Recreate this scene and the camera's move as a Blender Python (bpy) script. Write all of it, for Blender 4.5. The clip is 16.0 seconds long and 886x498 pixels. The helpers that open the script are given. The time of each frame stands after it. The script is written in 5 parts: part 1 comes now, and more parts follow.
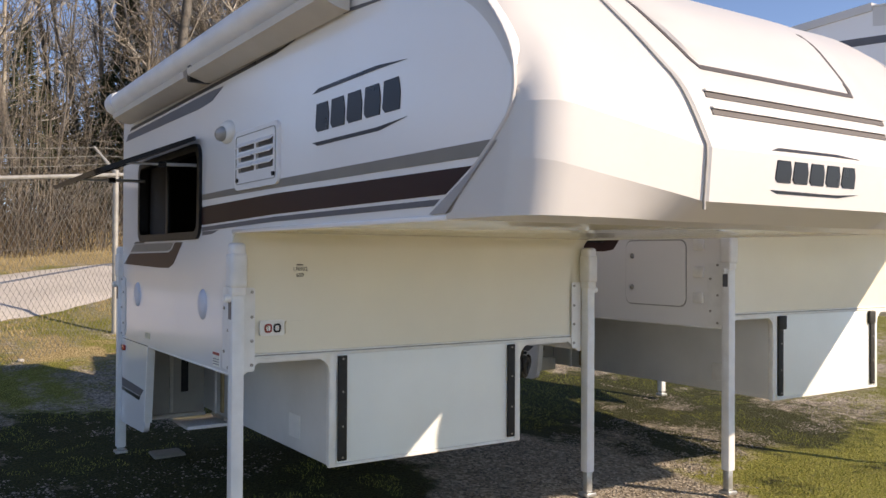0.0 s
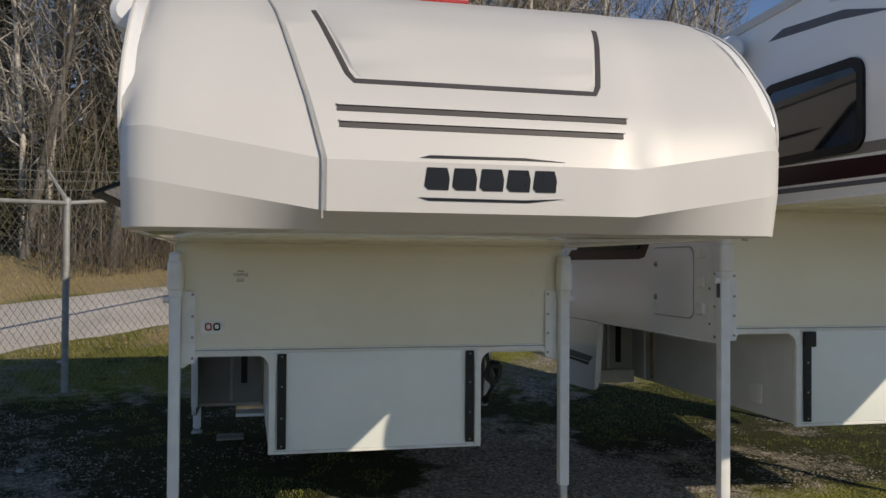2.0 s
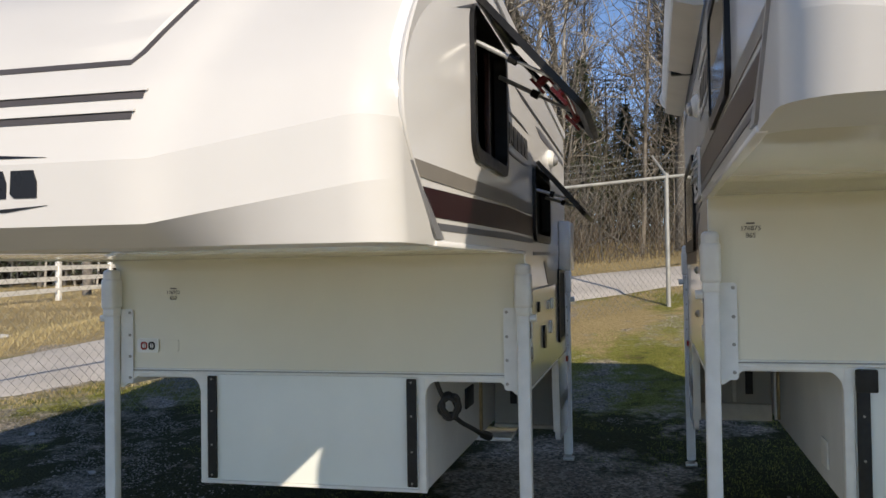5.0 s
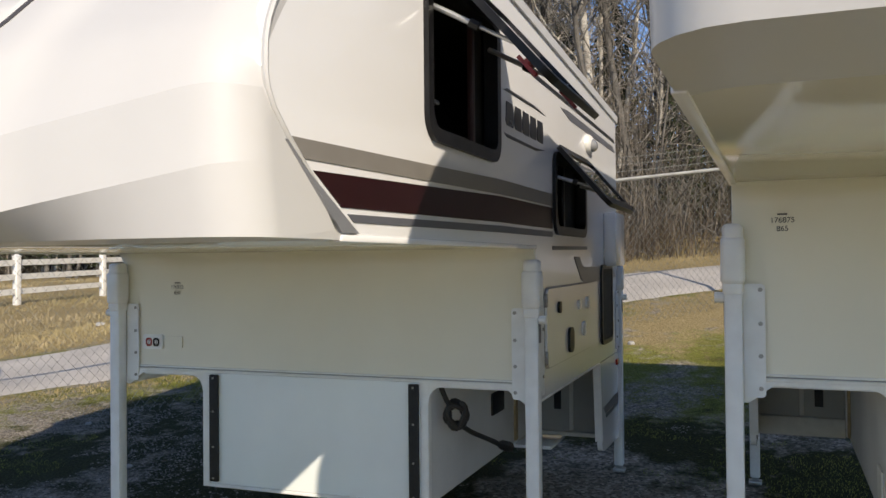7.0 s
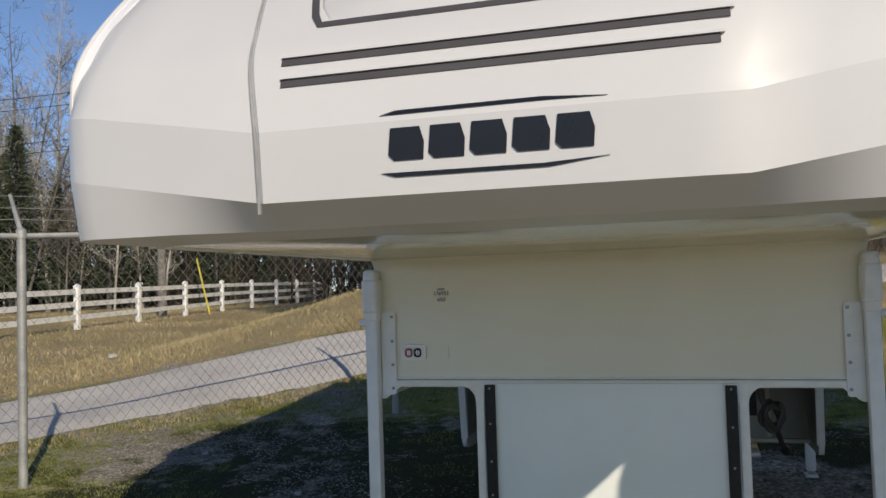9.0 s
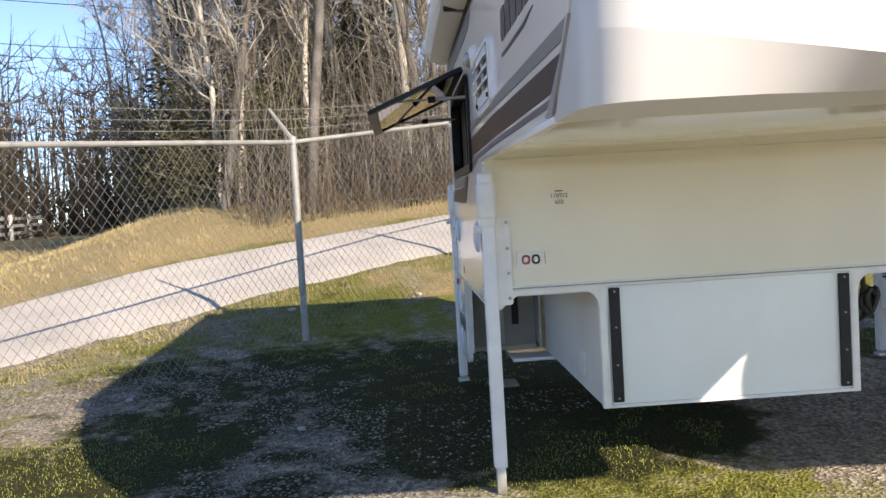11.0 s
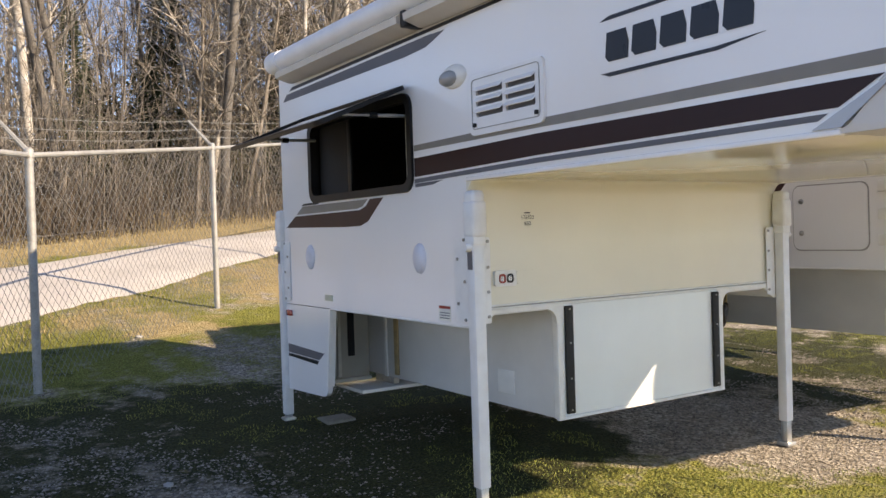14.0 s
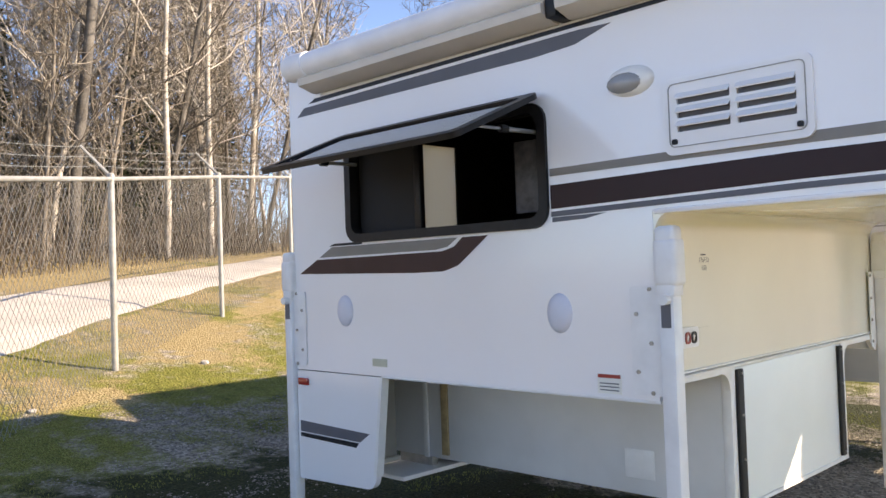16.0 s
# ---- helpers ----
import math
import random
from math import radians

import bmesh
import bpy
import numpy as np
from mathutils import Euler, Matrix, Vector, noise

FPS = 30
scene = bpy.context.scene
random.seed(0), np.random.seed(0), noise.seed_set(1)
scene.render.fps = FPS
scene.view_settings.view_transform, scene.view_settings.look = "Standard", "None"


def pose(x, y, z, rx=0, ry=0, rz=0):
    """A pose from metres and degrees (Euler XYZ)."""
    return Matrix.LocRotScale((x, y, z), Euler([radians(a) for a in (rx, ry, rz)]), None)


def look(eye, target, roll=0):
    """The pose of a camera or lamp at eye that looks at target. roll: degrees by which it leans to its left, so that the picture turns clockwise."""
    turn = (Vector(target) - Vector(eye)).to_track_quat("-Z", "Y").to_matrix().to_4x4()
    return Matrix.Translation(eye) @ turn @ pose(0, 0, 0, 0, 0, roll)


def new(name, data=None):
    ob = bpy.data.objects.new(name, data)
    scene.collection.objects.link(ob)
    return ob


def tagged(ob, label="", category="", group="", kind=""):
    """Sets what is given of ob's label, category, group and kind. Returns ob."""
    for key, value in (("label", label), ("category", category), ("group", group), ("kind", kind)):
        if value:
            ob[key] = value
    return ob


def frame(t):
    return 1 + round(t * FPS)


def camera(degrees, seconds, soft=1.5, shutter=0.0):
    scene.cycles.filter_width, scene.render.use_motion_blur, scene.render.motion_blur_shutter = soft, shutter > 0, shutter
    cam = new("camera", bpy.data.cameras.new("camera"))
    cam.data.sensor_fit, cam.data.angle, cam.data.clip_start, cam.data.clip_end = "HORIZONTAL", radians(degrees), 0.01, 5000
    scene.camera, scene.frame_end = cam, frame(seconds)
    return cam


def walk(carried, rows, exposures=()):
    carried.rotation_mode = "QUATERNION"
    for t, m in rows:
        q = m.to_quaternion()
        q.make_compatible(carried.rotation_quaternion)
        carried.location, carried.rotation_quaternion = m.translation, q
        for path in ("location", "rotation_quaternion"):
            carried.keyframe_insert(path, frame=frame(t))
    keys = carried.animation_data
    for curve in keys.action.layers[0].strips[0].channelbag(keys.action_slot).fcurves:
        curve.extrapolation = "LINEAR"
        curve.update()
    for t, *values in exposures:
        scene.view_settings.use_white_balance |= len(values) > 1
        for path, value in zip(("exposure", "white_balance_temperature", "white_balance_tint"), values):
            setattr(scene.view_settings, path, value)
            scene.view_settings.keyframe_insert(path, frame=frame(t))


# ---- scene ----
cam = camera(55.4, 16.0)

PATH = [
    (0, (-2.401, -3.726, 1.358), (-1.295, -2.06, 1.378), 0.3),
    (0.5, (-2.065, -3.984, 1.341), (-1.127, -2.218, 1.37), 0.6),
    (1, (-1.639, -4.233, 1.365), (-0.902, -2.374, 1.396), 1.1),
    (1.5, (-1.183, -4.537, 1.363), (-0.624, -2.617, 1.401), 0.8),
    (2, (-0.714, -4.644, 1.364), (-0.261, -2.696, 1.4), 0.4),
    (2.5, (-0.233, -4.684, 1.384), (0.074, -2.708, 1.426), 0.2),
    (3, (0.246, -4.7, 1.389), (0.325, -2.702, 1.415), 0.6),
    (3.5, (0.671, -4.561, 1.397), (0.629, -2.561, 1.432), 0.5),
    (4, (1.045, -4.445, 1.372), (0.87, -2.454, 1.436), -0.3),
    (4.5, (1.401, -4.185, 1.412), (1.047, -2.218, 1.468), -0.6),
    (4.7, (1.493, -4.072, 1.405), (1.094, -2.113, 1.456), -0.7),
    (6.8, (2.002, -3.427, 1.417), (1.286, -1.559, 1.435), -0.9),
    (7, (1.966, -3.444, 1.417), (1.258, -1.574, 1.445), -0.5),
    (7.5, (1.723, -3.589, 1.413), (1.091, -1.692, 1.443), -0.9),
    (8, (1.372, -3.7, 1.376), (0.822, -1.777, 1.378), -2.2),
    (8.5, (0.87, -3.739, 1.345), (0.3, -1.822, 1.39), -1.5),
    (9, (0.375, -3.796, 1.327), (-0.183, -1.877, 1.418), -1.8),
    (9.2, (0.191, -3.806, 1.334), (-0.291, -1.867, 1.415), -2.0),
    (11.3, (-1.68, -3.696, 1.282), (-1.462, -1.711, 1.164), -3.2),
    (11.5, (-1.818, -3.72, 1.277), (-1.494, -1.749, 1.176), -2.9),
    (12, (-2.1, -3.758, 1.288), (-1.425, -1.876, 1.262), -1.5),
    (12.5, (-2.427, -3.665, 1.224), (-1.604, -1.843, 1.166), -2.0),
    (13, (-2.781, -3.529, 1.228), (-1.904, -1.734, 1.128), -2.0),
    (13.5, (-3.068, -3.393, 1.265), (-2.064, -1.665, 1.192), -2.3),
    (14, (-3.184, -3.053, 1.233), (-2.099, -1.374, 1.198), -1.8),
    (14.5, (-3.421, -2.732, 1.227), (-2.288, -1.085, 1.207), -1.2),
    (15, (-3.536, -2.399, 1.238), (-2.311, -0.818, 1.23), -1.9),
    (15.5, (-3.579, -1.93, 1.266), (-2.3, -0.393, 1.281), -2.9),
    (16, (-3.636, -1.507, 1.285), (-2.213, -0.103, 1.342), -2.0),
]
EXPOSURES = [(0, 0.5, 8000, 17.5), (0.5, 0.15, 7700, 15), (1, -0.2, 7500, 12), (1.5, -0.38, 7400, 11), (2, -0.45, 7400, 11), (3, -0.15, 7300, 11), (3.5, -0.04, 7300, 11), (4.5, 0.08, 7300, 11), (7, 0.1, 7200, 11.5), (8, 0.0, 7200, 11.5), (8.5, -0.02, 7100, 11.5), (9, -0.24, 7100, 10.5), (11.5, 1.0, 7900, 15), (12, 0.98, 8300, 15.5), (12.5, 0.93, 8700, 16.5), (13.5, 0.93, 8450, 17), (14.5, 1.06, 8300, 17.5), (15.5, 1.27, 8300, 17.5), (16, 1.27, 8300, 17.5)]
walk(cam, [(t, look(eye, target, roll)) for t, eye, target, roll in PATH], EXPOSURES)

# ---- world, sun ----
SUN_AZ = 36.6      # degrees from -y towards +x
SUN_EL = 28.5
world = bpy.data.worlds.new("sky")
scene.world = world
world.use_nodes = True
wn = world.node_tree.nodes
sky = wn.new("ShaderNodeTexSky")
sky.sky_type = "NISHITA"
sky.sun_disc = False
sky.sun_elevation = radians(SUN_EL)
sky.sun_rotation = radians(180 - SUN_AZ)
sky.altitude = 2500
sky.air_density, sky.dust_density, sky.ozone_density = 0.8, 0.05, 4.0
world.node_tree.links.new(sky.outputs[0], wn["Background"].inputs[0])
wn["Background"].inputs[1].default_value = 0.165
sun = new("sun", bpy.data.lights.new("sun", "SUN"))
sun.data.energy, sun.data.angle, sun.data.color = 4.6, radians(0.55), (1.0, 0.92, 0.80)
_ce = math.cos(radians(SUN_EL))
sun.matrix_basis = look((_ce * math.sin(radians(SUN_AZ)), -_ce * math.cos(radians(SUN_AZ)), math.sin(radians(SUN_EL))), (0, 0, 0))
scene.view_settings.exposure = 0.0


# ---- materials ----
def mat(name, color, rough=0.5, metal=0.0, vary=0.06, scale=8.0, fine=0.0, bump=0.0, bump_scale=60.0, coat=0.0,
        color2=None, spec=0.5, rvar=0.08):
    """A painted, plastic, metal or earthy surface: base colour varied at two scales, with fine relief."""
    m = bpy.data.materials.new(name)
    m.use_nodes = True
    n, l = m.node_tree.nodes, m.node_tree.links
    b = n["Principled BSDF"]
    b.inputs["Roughness"].default_value = rough
    b.inputs["Metallic"].default_value = metal
    b.inputs["Coat Weight"].default_value = coat
    b.inputs["Coat Roughness"].default_value = 0.08
    b.inputs["Specular IOR Level"].default_value = spec
    geo = n.new("ShaderNodeNewGeometry")
    big = n.new("ShaderNodeTexNoise")
    big.inputs["Scale"].default_value, big.inputs["Detail"].default_value = scale, 6
    l.new(geo.outputs["Position"], big.inputs["Vector"])
    small = n.new("ShaderNodeTexNoise")
    small.inputs["Scale"].default_value, small.inputs["Detail"].default_value = bump_scale, 4
    l.new(geo.outputs["Position"], small.inputs["Vector"])
    ramp = n.new("ShaderNodeValToRGB")
    c2 = color2 or tuple(min(1, c * (1 - vary * 2)) for c in color)
    c1 = color if color2 else tuple(min(1, c * (1 + vary)) for c in color)
    ramp.color_ramp.elements[0].position, ramp.color_ramp.elements[1].position = 0.35, 0.65
    ramp.color_ramp.elements[0].color, ramp.color_ramp.elements[1].color = (*c2, 1), (*c1, 1)
    mixf = n.new("ShaderNodeMix")
    mixf.inputs[0].default_value = fine
    l.new(big.outputs["Fac"], mixf.inputs[2])
    l.new(small.outputs["Fac"], mixf.inputs[3])
    l.new(mixf.outputs[0], ramp.inputs[0])
    l.new(ramp.outputs[0], b.inputs["Base Color"])
    rr_ = n.new("ShaderNodeMapRange")
    rr_.inputs[3].default_value, rr_.inputs[4].default_value = max(0.02, rough - rvar), min(1, rough + rvar)
    l.new(big.outputs["Fac"], rr_.inputs[0])
    l.new(rr_.outputs[0], b.inputs["Roughness"])
    if bump:
        bp = n.new("ShaderNodeBump")
        bp.inputs["Strength"].default_value, bp.inputs["Distance"].default_value = bump, 0.01
        l.new(small.outputs["Fac"], bp.inputs["Height"])
        l.new(bp.outputs[0], b.inputs["Normal"])
    return m


M = {
    "cap": mat("gelcoat_white", (0.605, 0.600, 0.590), 0.36, vary=0.015, scale=2.2, coat=0.06, bump=0.02, bump_scale=4, rvar=0.02),
    "siding": mat("fibreglass_siding", (0.87, 0.872, 0.875), 0.16, vary=0.01, scale=1.5, coat=0.35, bump=0.045, bump_scale=2.4, rvar=0.012),
    "cream": mat("cream_fibreglass", (0.81, 0.79, 0.675), 0.13, vary=0.02, scale=1.7, coat=0.6, bump=0.10, bump_scale=2.6, rvar=0.02),
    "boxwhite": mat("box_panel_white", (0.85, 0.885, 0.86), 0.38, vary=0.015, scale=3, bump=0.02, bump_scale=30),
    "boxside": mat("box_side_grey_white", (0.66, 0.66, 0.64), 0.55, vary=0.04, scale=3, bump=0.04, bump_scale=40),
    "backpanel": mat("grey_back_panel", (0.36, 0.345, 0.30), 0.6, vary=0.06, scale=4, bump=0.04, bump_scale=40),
    "ventwhite": mat("vent_plastic_white", (0.84, 0.845, 0.85), 0.35, vary=0.015, scale=5),
    "smoke": mat("smoke_grey_lens", (0.30, 0.31, 0.32), 0.18, vary=0.05, coat=0.5),
    "trim": mat("white_trim", (0.80, 0.80, 0.77), 0.4, vary=0.03, scale=14),
    "jack": mat("white_powder_coat", (0.80, 0.81, 0.81), 0.38, vary=0.03, scale=12, bump=0.03, bump_scale=200),
    "galv": mat("galvanised_steel", (0.50, 0.51, 0.50), 0.42, 0.75, vary=0.12, scale=25, fine=0.4, bump=0.05, bump_scale=150),
    "post": mat("weathered_fence_pipe", (0.36, 0.36, 0.34), 0.55, 0.3, vary=0.14, scale=9, fine=0.4, bump=0.05, bump_scale=90),
    "wire": mat("fence_wire", (0.27, 0.27, 0.25), 0.5, 0.4, vary=0.1),
    "zinc": mat("zinc_screw", (0.35, 0.34, 0.32), 0.4, 0.8, vary=0.1, scale=60),
    "maroon": mat("maroon_decal", (0.024, 0.005, 0.006), 0.35, vary=0.05, spec=0.25, rvar=0.02),
    "brown": mat("brown_decal", (0.055, 0.026, 0.024), 0.4, vary=0.05, spec=0.25, rvar=0.02),
    "taupe": mat("taupe_decal", (0.23, 0.215, 0.195), 0.4, vary=0.03, spec=0.3, rvar=0.02),
    "slate": mat("slate_decal", (0.12, 0.125, 0.145), 0.4, vary=0.03, spec=0.3, rvar=0.02),
    "silver": mat("silver_decal", (0.36, 0.37, 0.40), 0.35, 0.5, vary=0.03, rvar=0.02),
    "ink": mat("dark_decal", (0.014, 0.016, 0.022), 0.28, vary=0.05, spec=0.35, rvar=0.02),
    "groove": mat("grey_groove", (0.065, 0.06, 0.064), 0.6, vary=0.05),
    "seam": mat("seam_sealant", (0.34, 0.34, 0.33), 0.6, vary=0.08, scale=20),
    "black": mat("black_plastic", (0.008, 0.008, 0.009), 0.42, spec=0.3, vary=0.2, scale=20, bump=0.04, bump_scale=160),
    "rubber": mat("black_rubber", (0.016, 0.016, 0.016), 0.7, vary=0.2, scale=30),
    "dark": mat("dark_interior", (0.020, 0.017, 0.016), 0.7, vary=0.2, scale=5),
    "shade": mat("beige_shade_cloth", (0.55, 0.53, 0.47), 0.8, vary=0.04, scale=20, bump=0.05, bump_scale=300),
    "screen": mat("insect_screen", (0.009, 0.009, 0.010), 0.75, vary=0.1, bump=0.1, bump_scale=700),
    "panelblue": mat("control_panel", (0.07, 0.075, 0.09), 0.5, vary=0.2, scale=30),
    "wood": mat("pine_batten", (0.42, 0.31, 0.16), 0.6, vary=0.15, scale=20, fine=0.3),
    "chrome": mat("chrome_bezel", (0.50, 0.50, 0.52), 0.25, 1.0, vary=0.02),
    "lens": mat("frosted_lens", (0.62, 0.62, 0.58), 0.25, vary=0.03, coat=0.5),
    "domelens": mat("pale_plastic_dome", (0.66, 0.68, 0.76), 0.35, vary=0.02),
    "red": mat("red_reflector", (0.42, 0.025, 0.02), 0.2, vary=0.1, coat=0.5),
    "redsock": mat("red_socket", (0.36, 0.035, 0.025), 0.4, vary=0.1),
    "paper": mat("sticker_paper", (0.78, 0.78, 0.72), 0.6, vary=0.02),
    "sticker2": mat("warning_sticker", (0.55, 0.55, 0.42), 0.5, vary=0.05),
    "awning": mat("awning_fabric_white", (0.82, 0.83, 0.85), 0.45, vary=0.03, scale=6, bump=0.03, bump_scale=25),
    "awnbox": mat("awning_case", (0.64, 0.60, 0.54), 0.45, vary=0.03, scale=6),
    "cord": mat("black_cord", (0.015, 0.015, 0.015), 0.5, vary=0.1),
    "vinylfence": mat("white_fence_boards", (0.80, 0.80, 0.78), 0.5, vary=0.04, scale=5),
    "pole": mat("weathered_pole", (0.20, 0.18, 0.16), 0.9, vary=0.2, scale=6, bump=0.2, bump_scale=40),
    "cable": mat("cable_black", (0.02, 0.02, 0.02), 0.6),
    "yellow": mat("yellow_guard", (0.60, 0.50, 0.06), 0.5),
    "concrete": mat("concrete_pad", (0.42, 0.41, 0.39), 0.85, vary=0.1, scale=9, fine=0.4, bump=0.2, bump_scale=80),
}


def glass(name, tint, rough=0.02):
    m = bpy.data.materials.new(name)
    m.use_nodes = True
    b = m.node_tree.nodes["Principled BSDF"]
    b.inputs["Base Color"].default_value = (*tint, 1)
    b.inputs["Transmission Weight"].default_value = 0.85
    b.inputs["Roughness"].default_value = rough
    b.inputs["IOR"].default_value = 1.45
    return m


M["tint"] = glass("tinted_acrylic", (0.10, 0.10, 0.11))
M["tintgloss"] = glass("glossy_tinted_acrylic", (0.10, 0.10, 0.11))
_b = M["tintgloss"].node_tree.nodes["Principled BSDF"]
_b.inputs["Coat Weight"].default_value, _b.inputs["Coat IOR"].default_value, _b.inputs["Coat Roughness"].default_value = 1.0, 1.9, 0.03
M["tint"].node_tree.nodes["Principled BSDF"].inputs["Base Color"].default_value = (0.03, 0.03, 0.035, 1)
M["tint"].node_tree.nodes["Principled BSDF"].inputs["Transmission Weight"].default_value = 0.6
M["latchred"] = mat("dark_red_latch", (0.22, 0.012, 0.018), 0.4, vary=0.1)
# darker, browner concrete for the pad on the ground
M["padgrey"] = mat("damp_concrete", (0.24, 0.225, 0.19), 0.9, vary=0.15, scale=9, fine=0.4, bump=0.2, bump_scale=80)
M["backlit"] = mat("thin_beige_shade", (0.70, 0.67, 0.58), 0.8, vary=0.03, scale=20)
_n = M["backlit"].node_tree
_t = _n.nodes.new("ShaderNodeBsdfTranslucent")
_t.inputs[0].default_value = (0.80, 0.77, 0.68, 1)
_n.links.new(_t.outputs[0], _n.nodes["Material Output"].inputs[0])
M["closedglass"] = mat("dark_tinted_glass", (0.010, 0.011, 0.012), 0.05, vary=0.05, spec=0.5, rvar=0.01)


# ---- mesh helpers ----
def finish(bm, name, material, smooth=35):
    bmesh.ops.recalc_face_normals(bm, faces=bm.faces)
    me = bpy.data.meshes.new(name)
    bm.to_mesh(me)
    bm.free()
    me.materials.append(material)
    if smooth:
        me.shade_smooth()
        me.set_sharp_from_angle(angle=radians(smooth))
    return me


def part(name, bm, material, parent, label="", smooth=35):
    ob = new(name, finish(bm, name, material, smooth))
    ob.parent = parent
    return tagged(ob, label) if label else ob


def thing(name, label, category, m=None, group="", kind=""):
    ob = new(name)
    ob.empty_display_size = 0.1
    if m is not None:
        ob.matrix_basis = m
    return tagged(ob, label, category, group, kind)


def solo(name, bm, material, label, category, group="", kind="", smooth=35):
    return tagged(new(name, finish(bm, name, material, smooth)), label, category, group, kind)


def box(bm, x0, x1, y0, y1, z0, z1, bevel=0.0, seg=2):
    r = bmesh.ops.create_cube(bm, size=1.0)
    vs = r["verts"]
    for v in vs:
        v.co = Vector(((x0 + x1) / 2 + v.co.x * (x1 - x0), (y0 + y1) / 2 + v.co.y * (y1 - y0), (z0 + z1) / 2 + v.co.z * (z1 - z0)))
    if bevel:
        es = list({e for v in vs for e in v.link_edges})
        bmesh.ops.bevel(bm, geom=es, offset=bevel, segments=seg, affect="EDGES", profile=0.5)
    return bm


def boxed(*a, **k):
    return box(bmesh.new(), *a, **k)


def rr(a0, a1, b0, b1, r, n=5):
    """A rounded rectangle in two coordinates."""
    out = []
    for ca, cb, s in ((a1 - r, b1 - r, 0), (a0 + r, b1 - r, 90), (a0 + r, b0 + r, 180), (a1 - r, b0 + r, 270)):
        for i in range(n + 1):
            t = radians(s + 90 * i / n)
            out.append((ca + r * math.cos(t), cb + r * math.sin(t)))
    return out


def place(axis, p, w):
    return {"x": (w, p[0], p[1]), "y": (p[0], w, p[1]), "z": (p[0], p[1], w)}[axis]


def plate(axis, pts, w0, w1, holes=(), bm=None):
    """A flat piece: an outline (with holes) in the plane across axis, from w0 to w1 thick."""
    bm = bm or bmesh.new()
    edges = []
    for loop in (pts, *holes):
        vs = [bm.verts.new(place(axis, p, w0)) for p in loop]
        edges += [bm.edges.new((vs[i], vs[(i + 1) % len(vs)])) for i in range(len(vs))]
    nrm = {"x": Vector((1, 0, 0)), "y": Vector((0, 1, 0)), "z": Vector((0, 0, 1))}[axis]
    if holes:
        r = bmesh.ops.triangle_fill(bm, use_beauty=True, use_dissolve=False, edges=edges, normal=nrm)
        faces = [g for g in r["geom"] if isinstance(g, bmesh.types.BMFace)]
    else:
        r = bmesh.ops.contextual_create(bm, geom=edges)
        faces = r["faces"]
    e = bmesh.ops.extrude_face_region(bm, geom=faces)
    bmesh.ops.translate(bm, verts=[g for g in e["geom"] if isinstance(g, bmesh.types.BMVert)], vec=nrm * (w1 - w0))
    return bm


def tube(bm, pts, radii, sides=8, cap=True):
    """A tube through points with a radius at each."""
    pts = [Vector(p) for p in pts]
    if not hasattr(radii, "__len__"):
        radii = [radii] * len(pts)
    rings, prev = [], None
    for i, p in enumerate(pts):
        d = (pts[min(i + 1, len(pts) - 1)] - pts[max(i - 1, 0)]).normalized()
        a = (prev - d * prev.dot(d)) if prev else d.orthogonal()
        a = a.normalized() if a.length > 1e-6 else d.orthogonal().normalized()
        prev = a
        b = d.cross(a)
        rings.append([bm.verts.new(p + (a * math.cos(6.28319 * k / sides) + b * math.sin(6.28319 * k / sides)) * radii[i]) for k in range(sides)])
    for r0, r1 in zip(rings, rings[1:]):
        for k in range(sides):
            bm.faces.new((r0[k], r0[(k + 1) % sides], r1[(k + 1) % sides], r1[k]))
    if cap:
        bm.faces.new(rings[0][::-1])
        bm.faces.new(rings[-1])
    return bm


def interp(x, xs, ys):
    return float(np.interp(x, xs, ys))


def sstep(a, b, x):
    t = min(1, max(0, (x - a) / (b - a)))
    return t * t * (3 - 2 * t)


# ---- ground, one sheet ----
def height(x, y):
    """The yard is level under the campers and climbs towards the lane and the wood."""
    h = interp(y, [-60, 0, 1, 2.2, 3.8, 5, 6.1, 8.1, 10, 14, 30, 80, 300], [0, 0, 0.02, 0.055, 0.15, 0.31, 0.50, 0.87, 1.20, 1.75, 2.9, 4.5, 6])
    h *= 1 - 0.78 * sstep(-4.5, -10.5, x)
    h -= 0.045 * min(4, max(0, x)) * min(1, max(0, 1 - y / 4)) * sstep(-12, -4, y)
    return h


def bumpy(x, y):
    return height(x, y) + 0.018 * noise.noise((x * 0.9, y * 0.9, 3)) + 0.008 * noise.noise((x * 4, y * 4, 7))


ROAD_NEAR = [(-13.5, -9.0), (-8.2, -2.2), (-5.5, 2.2), (-4.4, 3.9), (-3.3, 5.2), (-0.7, 7.0), (2.0, 9.15), (5.0, 11.3), (12.0, 15.6), (30, 25)]
ROAD_FAR = [(-16.5, -6.8), (-10.6, 0.6), (-7.5, 4.4), (-5.9, 6.2), (-4.4, 7.5), (-1.2, 9.4), (1.2, 10.7), (5.5, 13.2), (10.8, 17.0), (28, 27.5)]


def road_edges(s):
    i = min(int(s), len(ROAD_NEAR) - 2)
    f = s - i
    a = Vector(ROAD_NEAR[i]).lerp(Vector(ROAD_NEAR[i + 1]), f)
    b = Vector(ROAD_FAR[i]).lerp(Vector(ROAD_FAR[i + 1]), f)
    return a, b


